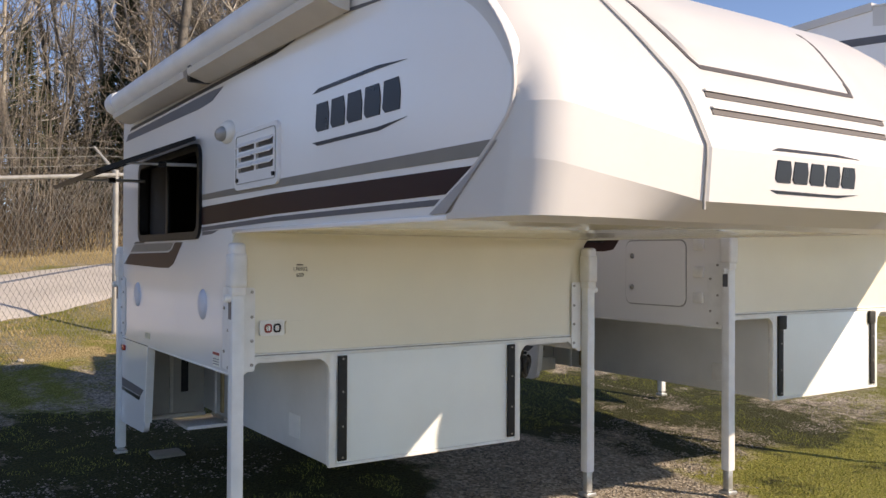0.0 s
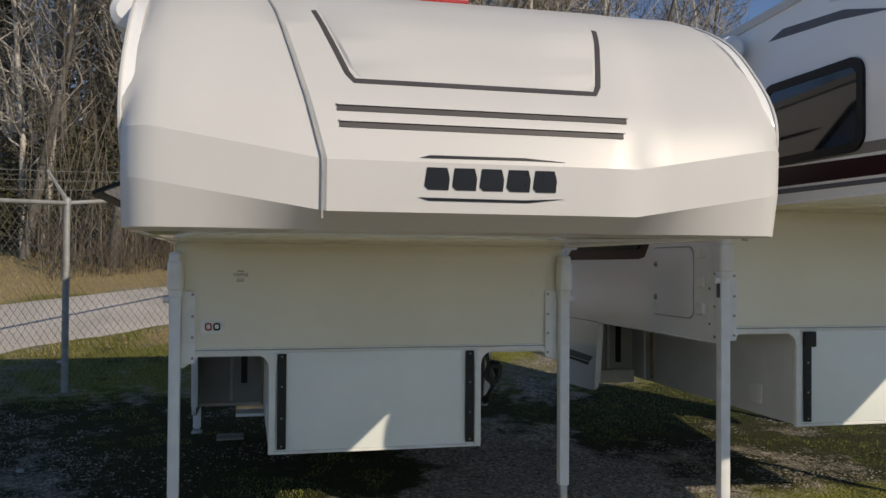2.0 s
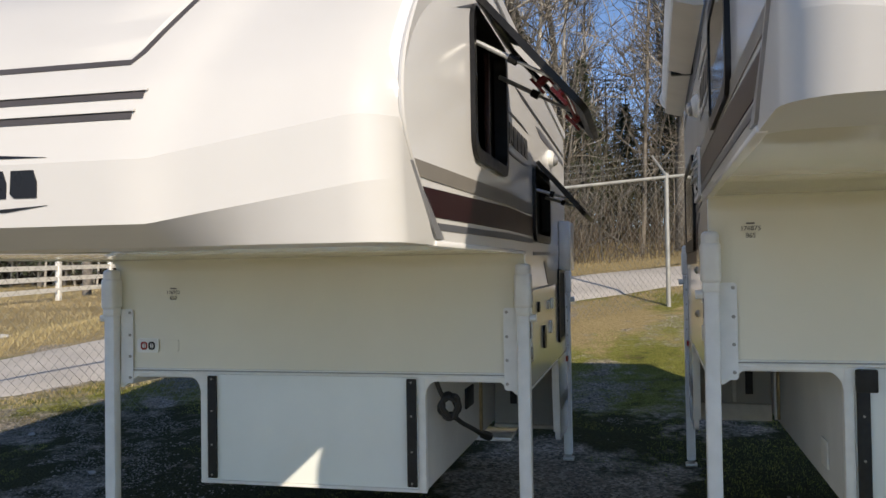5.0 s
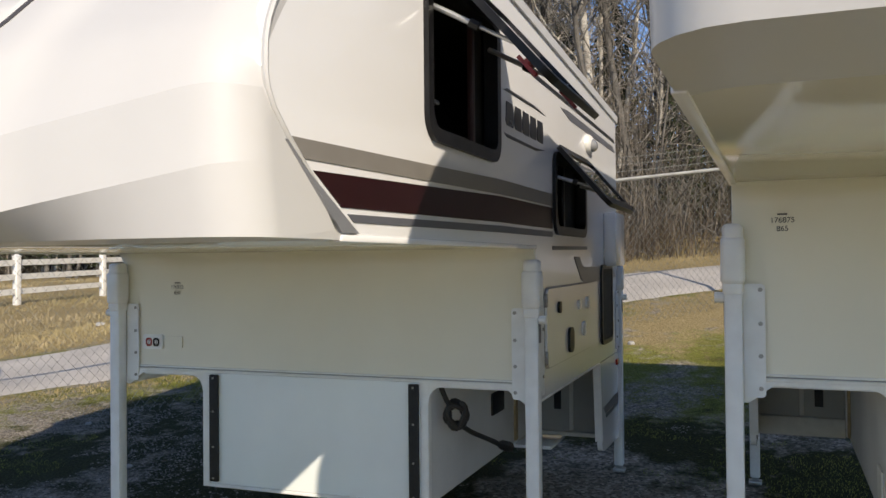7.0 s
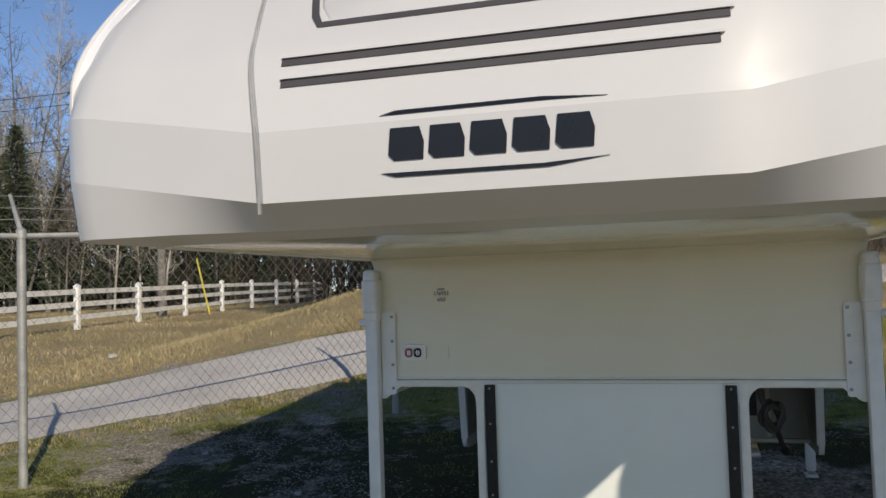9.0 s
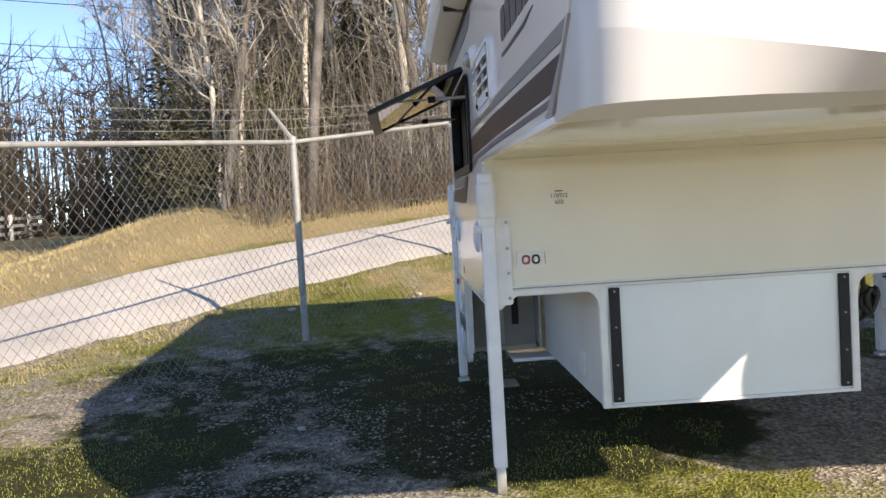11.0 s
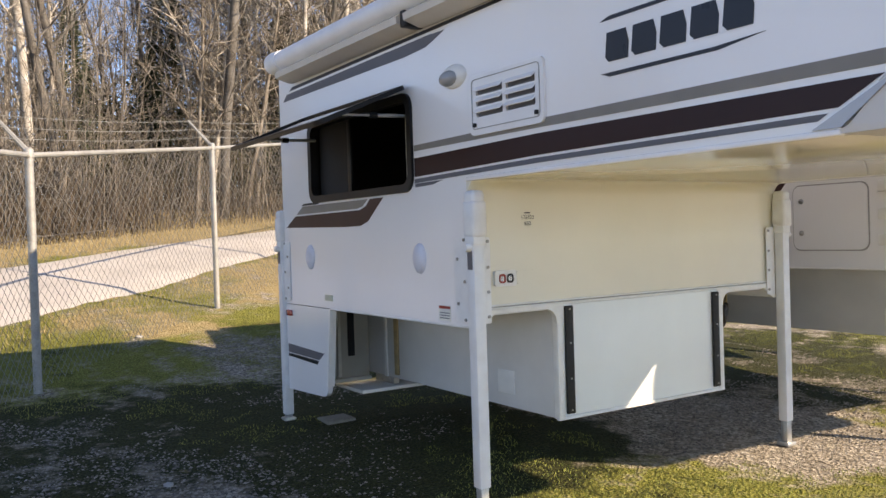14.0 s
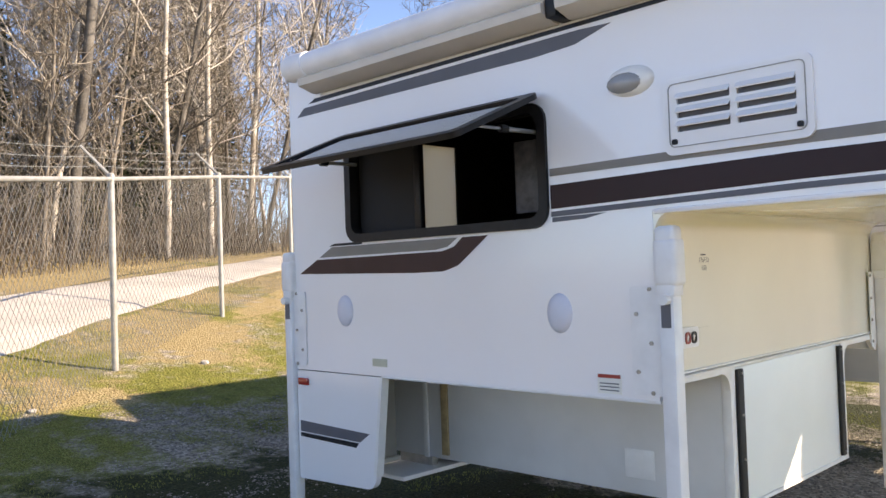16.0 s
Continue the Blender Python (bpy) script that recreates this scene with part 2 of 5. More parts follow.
def beyond_road(x, y):
    """Signed distance past the lane's far edge, roughly; negative on the yard's side."""
    best, out = 1e9, 0
    for s in np.arange(0, len(ROAD_FAR) - 1, 0.5):
        a, b = road_edges(float(s))
        d = (Vector((x, y)) - b).length
        if d < best:
            best, out = d, (Vector((x, y)) - b).dot((b - a).normalized())
    return out


def ground_material():
    m = bpy.data.materials.new("yard_gravel_and_grass")
    m.use_nodes = True
    n, l = m.node_tree.nodes, m.node_tree.links
    b = n["Principled BSDF"]
    b.inputs["Roughness"].default_value = 0.95
    b.inputs["Specular IOR Level"].default_value = 0.2
    geo = n.new("ShaderNodeNewGeometry")
    att = n.new("ShaderNodeVertexColor")
    att.layer_name = "cover"
    sep = n.new("ShaderNodeSeparateColor")
    l.new(att.outputs[0], sep.inputs[0])

    def tex(kind, scale, detail=5):
        t = n.new(kind)
        t.inputs["Scale"].default_value = scale
        if kind == "ShaderNodeTexNoise":
            t.inputs["Detail"].default_value = detail
            t.inputs["Roughness"].default_value = 0.62
        l.new(geo.outputs["Position"], t.inputs["Vector"])
        return t

    def ramp(src, stops):
        r = n.new("ShaderNodeValToRGB")
        r.color_ramp.elements[0].position, r.color_ramp.elements[0].color = stops[0][0], (*stops[0][1], 1)
        r.color_ramp.elements[1].position, r.color_ramp.elements[1].color = stops[-1][0], (*stops[-1][1], 1)
        for p, c in stops[1:-1]:
            r.color_ramp.elements.new(p).color = (*c, 1)
        l.new(src, r.inputs[0])
        return r.outputs[0]

    def mix(f, a, c):
        x = n.new("ShaderNodeMix")
        x.data_type = "RGBA"
        l.new(f, x.inputs[0])
        l.new(a, x.inputs[6])
        l.new(c, x.inputs[7])
        return x.outputs[2]

    vor = tex("ShaderNodeTexVoronoi", 48)
    stone = ramp(vor.outputs["Color"], [(0.1, (0.13, 0.112, 0.088)), (0.5, (0.30, 0.262, 0.212)), (0.9, (0.54, 0.485, 0.405))])
    fine = tex("ShaderNodeTexNoise", 90)
    grass = ramp(fine.outputs["Fac"], [(0.3, (0.028, 0.038, 0.006)), (0.5, (0.165, 0.172, 0.032)), (0.72, (0.42, 0.375, 0.13))])
    dry = ramp(tex("ShaderNodeTexNoise", 60).outputs["Fac"], [(0.3, (0.11, 0.08, 0.035)), (0.5, (0.33, 0.255, 0.125)), (0.7, (0.60, 0.50, 0.29))])
    patch = tex("ShaderNodeTexNoise", 1.2, 8)
    patch2 = tex("ShaderNodeTexNoise", 5.0, 8)
    add = n.new("ShaderNodeMath")
    add.operation = "ADD"
    l.new(patch.outputs["Fac"], add.inputs[0])
    l.new(patch2.outputs["Fac"], add.inputs[1])

    def mask(channel, lo, hi):
        s = n.new("ShaderNodeMath")
        s.operation = "ADD"
        l.new(add.outputs[0], s.inputs[0])
        l.new(channel, s.inputs[1])
        r = n.new("ShaderNodeMapRange")
        r.inputs[1].default_value, r.inputs[2].default_value = lo, hi
        l.new(s.outputs[0], r.inputs[0])
        return r.outputs[0]

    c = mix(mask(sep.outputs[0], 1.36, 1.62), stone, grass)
    # mossy dark, also spread as painted shade round the campers
    moss_shade = ramp(tex("ShaderNodeTexNoise", 70).outputs["Fac"], [(0.3, (0.012, 0.014, 0.005)), (0.5, (0.034, 0.038, 0.011)), (0.75, (0.10, 0.10, 0.036))])
    c = mix(mask(sep.outputs[2], 1.36, 1.60), c, moss_shade)
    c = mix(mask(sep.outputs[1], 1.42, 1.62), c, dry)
    # pale gravel, carried out of view to throw light up at the campers
    lot = ramp(vor.outputs["Color"], [(0.1, (0.23, 0.20, 0.155)), (0.5, (0.375, 0.33, 0.265)), (0.9, (0.54, 0.485, 0.40))])
    c = mix(att.outputs["Alpha"], c, lot)
    l.new(c, b.inputs["Base Color"])
    bp = n.new("ShaderNodeBump")
    bp.inputs["Strength"].default_value, bp.inputs["Distance"].default_value = 0.7, 0.025
    bp2 = n.new("ShaderNodeBump")
    bp2.inputs["Strength"].default_value, bp2.inputs["Distance"].default_value = 0.5, 0.02
    l.new(vor.outputs["Distance"], bp.inputs["Height"])
    l.new(fine.outputs["Fac"], bp2.inputs["Height"])
    l.new(bp.outputs[0], bp2.inputs["Normal"])
    l.new(bp2.outputs[0], b.inputs["Normal"])
    return m


def tufts(x, y):
    """Above zero where mossy growth and grass have closed over, below where gravel lies bare."""
    return 0.75 * noise.noise((x * 0.75, y * 0.62, 31)) + 0.45 * noise.noise((x * 2.1, y * 1.7, 37)) + 0.25 * noise.noise((x * 5.5, y * 4.8, 41))


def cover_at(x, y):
    """How much green, straw and dark mossy cover grow there, painted shade included."""
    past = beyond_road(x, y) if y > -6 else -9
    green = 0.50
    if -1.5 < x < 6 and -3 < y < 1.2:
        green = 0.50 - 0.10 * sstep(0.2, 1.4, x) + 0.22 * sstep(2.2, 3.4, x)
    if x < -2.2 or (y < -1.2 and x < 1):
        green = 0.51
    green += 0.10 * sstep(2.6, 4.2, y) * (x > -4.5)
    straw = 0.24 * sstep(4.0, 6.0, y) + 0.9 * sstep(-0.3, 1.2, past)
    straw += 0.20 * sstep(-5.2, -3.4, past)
    # mossy darkening where the campers stand, partly painted for their shade
    parked_shade = sstep(-4.6, -2.6, x) * sstep(6.5, 4.0, x) * sstep(-1.6, -0.2, y) * sstep(4.2, 2.6, y)
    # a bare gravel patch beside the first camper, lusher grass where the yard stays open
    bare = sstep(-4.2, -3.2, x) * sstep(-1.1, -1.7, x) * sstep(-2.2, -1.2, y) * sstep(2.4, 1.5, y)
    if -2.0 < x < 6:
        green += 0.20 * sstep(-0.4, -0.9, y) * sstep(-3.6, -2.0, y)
    green -= 0.12 * parked_shade + 0.06 * bare
    moss_shade = 0.28 + 0.44 * parked_shade - 0.02 * bare
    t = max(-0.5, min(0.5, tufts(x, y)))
    moss_shade += 0.50 * t * max(parked_shade, bare, 0.25)
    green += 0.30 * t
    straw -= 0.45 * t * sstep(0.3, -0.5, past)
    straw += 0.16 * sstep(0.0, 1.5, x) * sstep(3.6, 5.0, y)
    # mossy dark taken off the front strip that the sun lights
    moss_shade -= 0.50 * sstep(0.6, -0.1, y) * sstep(-2.2, -1.2, x)
    # closed dark moss and painted deep shade right under the first camper
    moss_shade += 0.20 * sstep(-1.9, -1.3, x) * sstep(0.5, 0.1, x) * sstep(-0.1, 0.4, y) * sstep(3.2, 2.4, y)
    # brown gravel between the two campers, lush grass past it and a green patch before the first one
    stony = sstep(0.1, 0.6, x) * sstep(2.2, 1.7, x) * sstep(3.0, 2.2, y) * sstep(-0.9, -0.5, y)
    moss_shade -= 0.42 * stony
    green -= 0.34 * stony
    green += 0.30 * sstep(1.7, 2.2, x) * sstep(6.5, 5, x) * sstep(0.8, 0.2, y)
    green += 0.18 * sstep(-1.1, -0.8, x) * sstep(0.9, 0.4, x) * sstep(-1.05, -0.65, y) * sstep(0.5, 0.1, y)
    # gravel in front of the campers; its unseen reach is set pale to bounce light
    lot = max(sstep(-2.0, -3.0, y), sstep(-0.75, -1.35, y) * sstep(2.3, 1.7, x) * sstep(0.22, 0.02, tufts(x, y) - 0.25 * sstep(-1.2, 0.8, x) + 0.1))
    return min(1, green), min(1, straw), moss_shade, lot


def make_ground():
    near = np.arange(-9, 12.01, 0.15)
    xs = np.concatenate([[-1500, -500, -160, -80, -50, -36, -28, -22, -18, -15, -13, -11, -10], near, [13, 14.5, 16, 18, 21, 25, 30, 38, 50, 80, 160, 500, 1500]])
    ny = np.arange(-7, 16.01, 0.15)
    ys = np.concatenate([[-1500, -500, -160, -80, -40, -25, -16, -12, -9, -8], ny, [17, 18.5, 20, 22, 25, 30, 36, 45, 60, 80, 160, 300, 500, 1500]])
    verts = [(float(x), float(y), bumpy(x, y)) for y in ys for x in xs]
    w = len(xs)
    faces = [(j * w + i, j * w + i + 1, (j + 1) * w + i + 1, (j + 1) * w + i) for j in range(len(ys) - 1) for i in range(w - 1)]
    me = bpy.data.meshes.new("ground")
    me.from_pydata(verts, [], faces)
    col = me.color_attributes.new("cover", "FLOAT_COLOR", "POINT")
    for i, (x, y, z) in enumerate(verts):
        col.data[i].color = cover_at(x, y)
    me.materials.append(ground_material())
    me.shade_smooth()
    return tagged(new("ground", me), "gravel yard with mossy grass patches rising to straw verge", "ground", kind="structure")


make_ground()


def make_road():
    bm = bmesh.new()
    rows = []
    for s in np.arange(0, len(ROAD_NEAR) - 1 + 0.01, 0.1):
        a, b = road_edges(float(s))
        wob = 0.10 * noise.noise((s * 3.1, 0, 0))
        row = []
        for k in range(9):
            p = a.lerp(b, k / 8) + (b - a).normalized() * (wob if k in (0, 8) else 0)
            edge = -0.03 if k in (0, 8) else 0.035
            row.append(bm.verts.new((p.x, p.y, bumpy(p.x, p.y) * 0.4 + height(p.x, p.y) * 0.6 + edge)))
        rows.append(row)
    for r0, r1 in zip(rows, rows[1:]):
        for k in range(8):
            bm.faces.new((r0[k], r0[k + 1], r1[k + 1], r1[k]))
    m = mat("pale_worn_lane", (0.52, 0.49, 0.455), 0.9, vary=0.10, scale=1.3, fine=0.45, bump=0.35, bump_scale=45, spec=0.2)
    return solo("road", bm, m, "pale worn concrete lane behind the fence", "road", kind="structure", smooth=60)


make_road()


# ---- truck campers ----
HALF = 1.077      # half the body's width
RND = 0.115        # rounding of the nose corners


def slices(xfold):
    """Offsets across half the nose: inner panel, outer panel, rounded corner."""
    inner = [xfold * k / 5 for k in range(6)]
    outer = [xfold + 0.018] + [xfold + 0.018 + (HALF - RND - xfold - 0.018) * k / 4 for k in range(1, 5)]
    rim = [HALF - RND + RND * math.sin(radians(a)) for a in (22, 42, 60, 74, 84, 90)]
    return inner + outer + rim


NOSE = [(-2.170, 1.490), (-2.182, 1.667), (-2.128, 1.830), (-2.055, 1.930), (-1.945, 2.060), (-1.815, 2.190), (-1.60, 2.325), (-1.30, 2.425), (-0.95, 2.475)]
SEAM = [(-1.75, 1.478), (-1.775, 1.488), (-1.865, 1.583), (-2.030, 1.720), (-2.058, 1.820), (-2.03, 1.920), (-1.935, 2.045), (-1.77, 2.20), (-1.52, 2.335), (-1.24, 2.425), (-0.95, 2.466)]


def smooth_run(pts, n=4):
    out = []
    for i in range(len(pts) - 1):
        p = [np.array(pts[min(max(i + k, 0), len(pts) - 1)]) for k in (-1, 0, 1, 2)]
        for t in np.arange(0, 1, 1 / n):
            out.append(0.5 * (2 * p[1] + (p[2] - p[0]) * t + (2 * p[0] - 5 * p[1] + 4 * p[2] - p[3]) * t ** 2 + (3 * p[1] - p[0] - 3 * p[2] + p[3]) * t ** 3))
    return [tuple(map(float, q)) for q in out] + [tuple(pts[-1])]


def nose_profile(x):
    """The nose cut at x, from underneath over the lip and crease up to the roof: (y, z) points."""
    a = abs(x)
    out = sstep(0, 1, (a - 0.49) / 0.55) if a > 0.49 else 0
    lip = 1.517 + 0.085 * min(1, max(0, (a - 0.49) / 0.53))
    crease = 1.667 + 0.085 * min(1, max(0, (a - 0.49) / 0.5))
    low = [(-1.75, 1.466), (-2.060 - 0.050 * min(1, max(0, (a - 0.49) / 0.25)), 1.466), (-2.170 + 0.03 * out, lip)]
    up = smooth_run([(-2.182 + 0.035 * out, crease), (-2.128 + 0.02 * out, 1.830 + 0.02 * out)] + NOSE[3:])
    return low + up


def nose_y(x, z):
    p = nose_profile(x)[2:]
    y = interp(z, [q[1] for q in p], [q[0] for q in p])
    return y


def fold_at(z):
    return interp(z, [1.49, 1.667, 2.2, 2.46], [0.49, 0.49, 0.615, 0.70])


def front_cap():
    bm = bmesh.new()
    seam = SEAM[:3] + smooth_run(SEAM[3:])
    rows = []
    count = len(nose_profile(0))
    for v in range(count):
        zc = nose_profile(0)[v][1]
        half = slices(fold_at(zc))
        row = []
        for s in (-1, 1):
            cols = []
            for k, x in enumerate(half):
                prof = nose_profile(x)
                y, z = prof[v]
                if v >= 2 and k <= 5:
                    y -= 0.012 if s < 0 or k < 5 else 0.008
                if x > HALF - RND:
                    q = (x - (HALF - RND)) / RND
                    e = RND * (1 - math.sqrt(max(0, 1 - q * q)))
                    a, b = prof[max(v - 1, 0)], prof[min(v + 1, count - 1)]
                    ty, tz = b[0] - a[0], b[1] - a[1]
                    ln = math.hypot(ty, tz)
                    ny, nz = (tz / ln, -ty / ln)
                    y, z = (y + ny * e, z + nz * e) if v > 1 else (y + e, z)
                    if v > 1:
                        y = min(y, seam[v][0] - 0.006 * (1.06 - q))
                cols.append(bm.verts.new((s * x, y, z)))
            cols.append(bm.verts.new((s * (HALF + 0.002), *seam[v])))
            row.append(cols)
        rows.append(row[0][::-1] + row[1][1:])
        rows[-1][len(row[0]) - 1] = row[1][0]
        bm.verts.remove(row[0][0])
    for r0, r1 in zip(rows, rows[1:]):
        for k in range(len(r0) - 1):
            bm.faces.new((r0[k], r0[k + 1], r1[k + 1], r1[k]))
    # hard edges along the bottom, the lip and the crease, and wherever the mould bends sharply
    bmesh.ops.recalc_face_normals(bm, faces=bm.faces)
    for e in bm.edges:
        if len(e.link_faces) == 2 and e.calc_face_angle() > radians(26):
            e.smooth = False
    for v in (1, 2, 3):
        for p, q in zip(rows[v], rows[v][1:]):
            e = bm.edges.get((p, q))
            if e:
                e.smooth = False
    return bm


def on_nose(outline, lift0, lift1):
    """A thin piece lying on the nose, its outline in (x, z)."""
    bm = bmesh.new()
    base = [bm.verts.new((x, nose_y(x, z) - 0.012 - lift0, z)) for x, z in outline]
    top = [bm.verts.new((x, nose_y(x, z) - 0.012 - lift1, z)) for x, z in outline]
    n = len(outline)
    bm.faces.new(top)
    for i in range(n):
        bm.faces.new((base[i], base[(i + 1) % n], top[(i + 1) % n], top[i]))
    bmesh.ops.triangulate(bm, faces=[f for f in bm.faces if len(f.verts) > 4])
    return bm


def strip_on_nose(line, width, lift0, lift1):
    """A ribbon along a line of (x, z) on the nose."""
    bm = bmesh.new()
    rings = []
    for i, (x, z) in enumerate(line):
        a, b = Vector(line[max(i - 1, 0)]), Vector(line[min(i + 1, len(line) - 1)])
        t = (b - a).normalized()
        nx, nz = -t.y * width / 2, t.x * width / 2
        ring = []
        for sx, lift in ((1, lift0), (1, lift1), (-1, lift1), (-1, lift0)):
            px, pz = x + nx * sx, z + nz * sx
            ring.append(bm.verts.new((px, nose_y(px, pz) - 0.012 - lift, pz)))
        rings.append(ring)
    for r0, r1 in zip(rings, rings[1:]):
        for k in range(3):
            bm.faces.new((r0[k], r0[k + 1], r1[k + 1], r1[k]))
    bm.faces.new(rings[0])
    bm.faces.new(rings[-1][::-1])
    return bm


def dense(a, b, n):
    return [(a[0] + (b[0] - a[0]) * i / n, a[1] + (b[1] - a[1]) * i / n) for i in range(n + 1)]


def badge_shapes(w, h):
    """Five plain slanted blocks and two swept bars, in a box w wide and h high from (0, 0)."""
    out, n = [], 5
    cell = w / n
    sl = 0.10 * h
    for i in range(n):
        a, b = i * cell + 0.05 * cell, (i + 1) * cell - 0.09 * cell
        k = 0.16 * (b - a)
        out.append([(a + k, 0), (b, 0), (b + sl * 0.5, h * 0.55), (b + sl - k, h), (a + sl, h), (a, k)])
    top = [(-0.03 * w, h * 1.42), (0.05 * w, h * 1.56), (0.75 * w, h * 1.58), (1.05 * w, h * 1.44), (0.75 * w, h * 1.46)]
    low = [(-0.03 * w, -h * 0.36), (0.75 * w, -h * 0.38), (1.05 * w, -h * 0.28), (0.78 * w, -h * 0.50), (0.04 * w, -h * 0.50)]
    return out, top, low


def decal_side(name, side, pts, material, parent, lift=0.003, label=""):
    w = side * HALF
    return part(name, plate("x", pts, w + side * 0.0005, w + side * lift), material, parent, label)


def side_badge(side, y0, y1, z0, z1, parent):
    """The maker's badge, as plain shapes; it reads from y0 to y1."""
    w, h = abs(y1 - y0), z1 - z0
    blocks, top, low = badge_shapes(w, h)
    d = 1 if y1 > y0 else -1
    for name, shapes in (("badge_block", blocks), ("badge_bar", [top, low])):
        for s in shapes:
            decal_side(name, side, [(y0 + d * a, z0 + b) for a, b in s], M["ink"], parent)


def screw(parent, axis, w, a, b, s, r=0.008):
    pts = [(a + r * math.cos(t), b + r * math.sin(t)) for t in np.arange(0, 6.2, 1.0472)]
    part("screw", plate(axis, pts, w, w + s * 0.005), M["zinc"], parent)


def awning_window(side, y0, y1, z0, z1, out, drop, parent, fit_inside, closed=False, latches=False):
    """A top-hinged window: frame, inner pane or open lid on struts."""
    w = side * HALF
    win = part("window_frame", plate("x", rr(y0 - 0.012, y1 + 0.012, z0 - 0.012, z1 + 0.012, 0.075), w - side * 0.035, w + side * 0.016,
               [rr(y0 + 0.028, y1 - 0.028, z0 + 0.028, z1 - 0.028, 0.05)]), M["black"], parent, "black rounded window frame")
    if closed:
        part("pane", plate("x", rr(y0 + 0.02, y1 - 0.02, z0 + 0.02, z1 - 0.02, 0.06), w + side * 0.004, w + side * 0.012), M["closedglass"], win, "dark tinted closed pane")
        return win
    # open lid
    n = 6
    hinge = Vector((w + side * 0.02, 0, z1 + 0.035))
    tip = Vector((w + side * out, 0, z1 + 0.035 - drop))
    t = (tip - hinge).normalized()
    nrm = Vector((0, 1, 0)).cross(t)
    ln = (tip - hinge).length

    def lay(outline, d0, d1, holes=()):
        bm = plate("z", outline, d0, d1, holes)
        for v in bm.verts:
            a, b, c = v.co
            p = hinge + t * b + nrm * c
            v.co = (p.x, a, p.z)
        return bm

    part("lid_frame", lay(rr(y0 - 0.01, y1 + 0.01, 0, ln, 0.05), -0.010, 0.012, [rr(y0 + 0.045, y1 - 0.045, 0.05, ln - 0.05, 0.03)]), M["black"], win, "black lid rim propped open")
    part("lid_pane", lay(rr(y0 + 0.04, y1 - 0.04, 0.045, ln - 0.045, 0.03), -0.003, 0.003), M["tintgloss" if latches else "tint"], win, "tinted acrylic lid")
    if latches:
        for y, b in ((y1 - 0.075, 0.42 * ln), (y1 - 0.075, 0.80 * ln), (y0 + 0.075, 0.80 * ln)):
            bm = lay(rr(y - 0.030, y + 0.030, b - 0.012, b + 0.012, 0.008, 2), 0.003, 0.022)
            part("latch", bm, M["latchred"], win, "dark red lid latch")
            part("latch_lever", lay(rr(y - 0.012, y + 0.012, b - 0.04, b + 0.04, 0.006, 2), 0.0225, 0.034), M["latchred"], win)
        part("latch_bar", lay(rr(y0 + 0.10, y1 - 0.10, ln * 0.80 - 0.005, ln * 0.80 + 0.005, 0.003, 2), 0.006, 0.014), M["latchred"], win, "thin dark red latch bar")
    for y in (y0 + 0.05, y1 - 0.05):
        a = Vector((w - side * 0.01, y, z1 - 0.10))
        b = hinge + t * ln * 0.72
        b.y = y
        bm = tube(bmesh.new(), [a, a.lerp(b, 0.55)], 0.009, 8)
        tube(bm, [a.lerp(b, 0.5), b], 0.006, 8)
        part("strut", bm, M["galv"], win, "thin metal support strut")
        bm = tube(bmesh.new(), [a.lerp(b, 0.46), a.lerp(b, 0.56)], 0.016, 8)
        part("strut_knob", bm, M["black"], win, "black strut knob")
    fit_inside(win, w)
    return win


def louver(side, y0, y1, z0, z1, parent):
    w = side * HALF
    p = part("louver_panel", plate("x", rr(y0, y1, z0, z1, 0.03), w, w + side * 0.014,
             [rr(a, b, z, z + 0.036, 0.004, 2) for a, b in (((y0 + 0.05), (y0 + y1) / 2 - 0.012), ((y0 + y1) / 2 + 0.012, y1 - 0.05))
              for z in [z0 + 0.075 + (z1 - z0 - 0.12) * k / 3 for k in range(3)]]), M["ventwhite"], parent, "white moulded refrigerator vent")
    part("inner_frame", plate("x", rr(y0 + 0.02, y1 - 0.02, z0 + 0.025, z1 - 0.02, 0.02), w + side * 0.013, w + side * 0.017,
         [rr(y0 + 0.023, y1 - 0.023, z0 + 0.028, z1 - 0.023, 0.018)]), M["seam"], p)
    for a, b in (((y0 + 0.05), (y0 + y1) / 2 - 0.012), ((y0 + y1) / 2 + 0.012, y1 - 0.05)):
        for k in range(3):
            z = z0 + 0.075 + (z1 - z0 - 0.12) * k / 3
            bm = bmesh.new()
            q = [(w + side * 0.012, z + 0.040), (w + side * 0.032, z + 0.019), (w + side * 0.030, z + 0.015), (w + side * 0.009, z + 0.034)]
            v0 = [bm.verts.new((c, a, d)) for c, d in q]
            v1 = [bm.verts.new((c, b, d)) for c, d in q]
            bm.faces.new(v0)
            bm.faces.new(v1[::-1])
            for i in range(4):
                bm.faces.new((v0[i], v0[(i + 1) % 4], v1[(i + 1) % 4], v1[i]))
            part("slat", bm, M["ventwhite"], p)
    # dark sheet put behind the slots as the shade under the slats
    part("vent_backing", plate("x", rr(y0 + 0.03, y1 - 0.03, z0 + 0.04, z1 - 0.03, 0.01), w + side * 0.001, w + side * 0.003), M["slate"], p)
    for y in (y0 + 0.04, y1 - 0.04):
        part("latch", plate("x", rr(y - 0.009, y + 0.009, z0 + 0.035, z0 + 0.052, 0.004, 2), w + side * 0.014, w + side * 0.022), M["black"], p, "black quarter-turn latch")


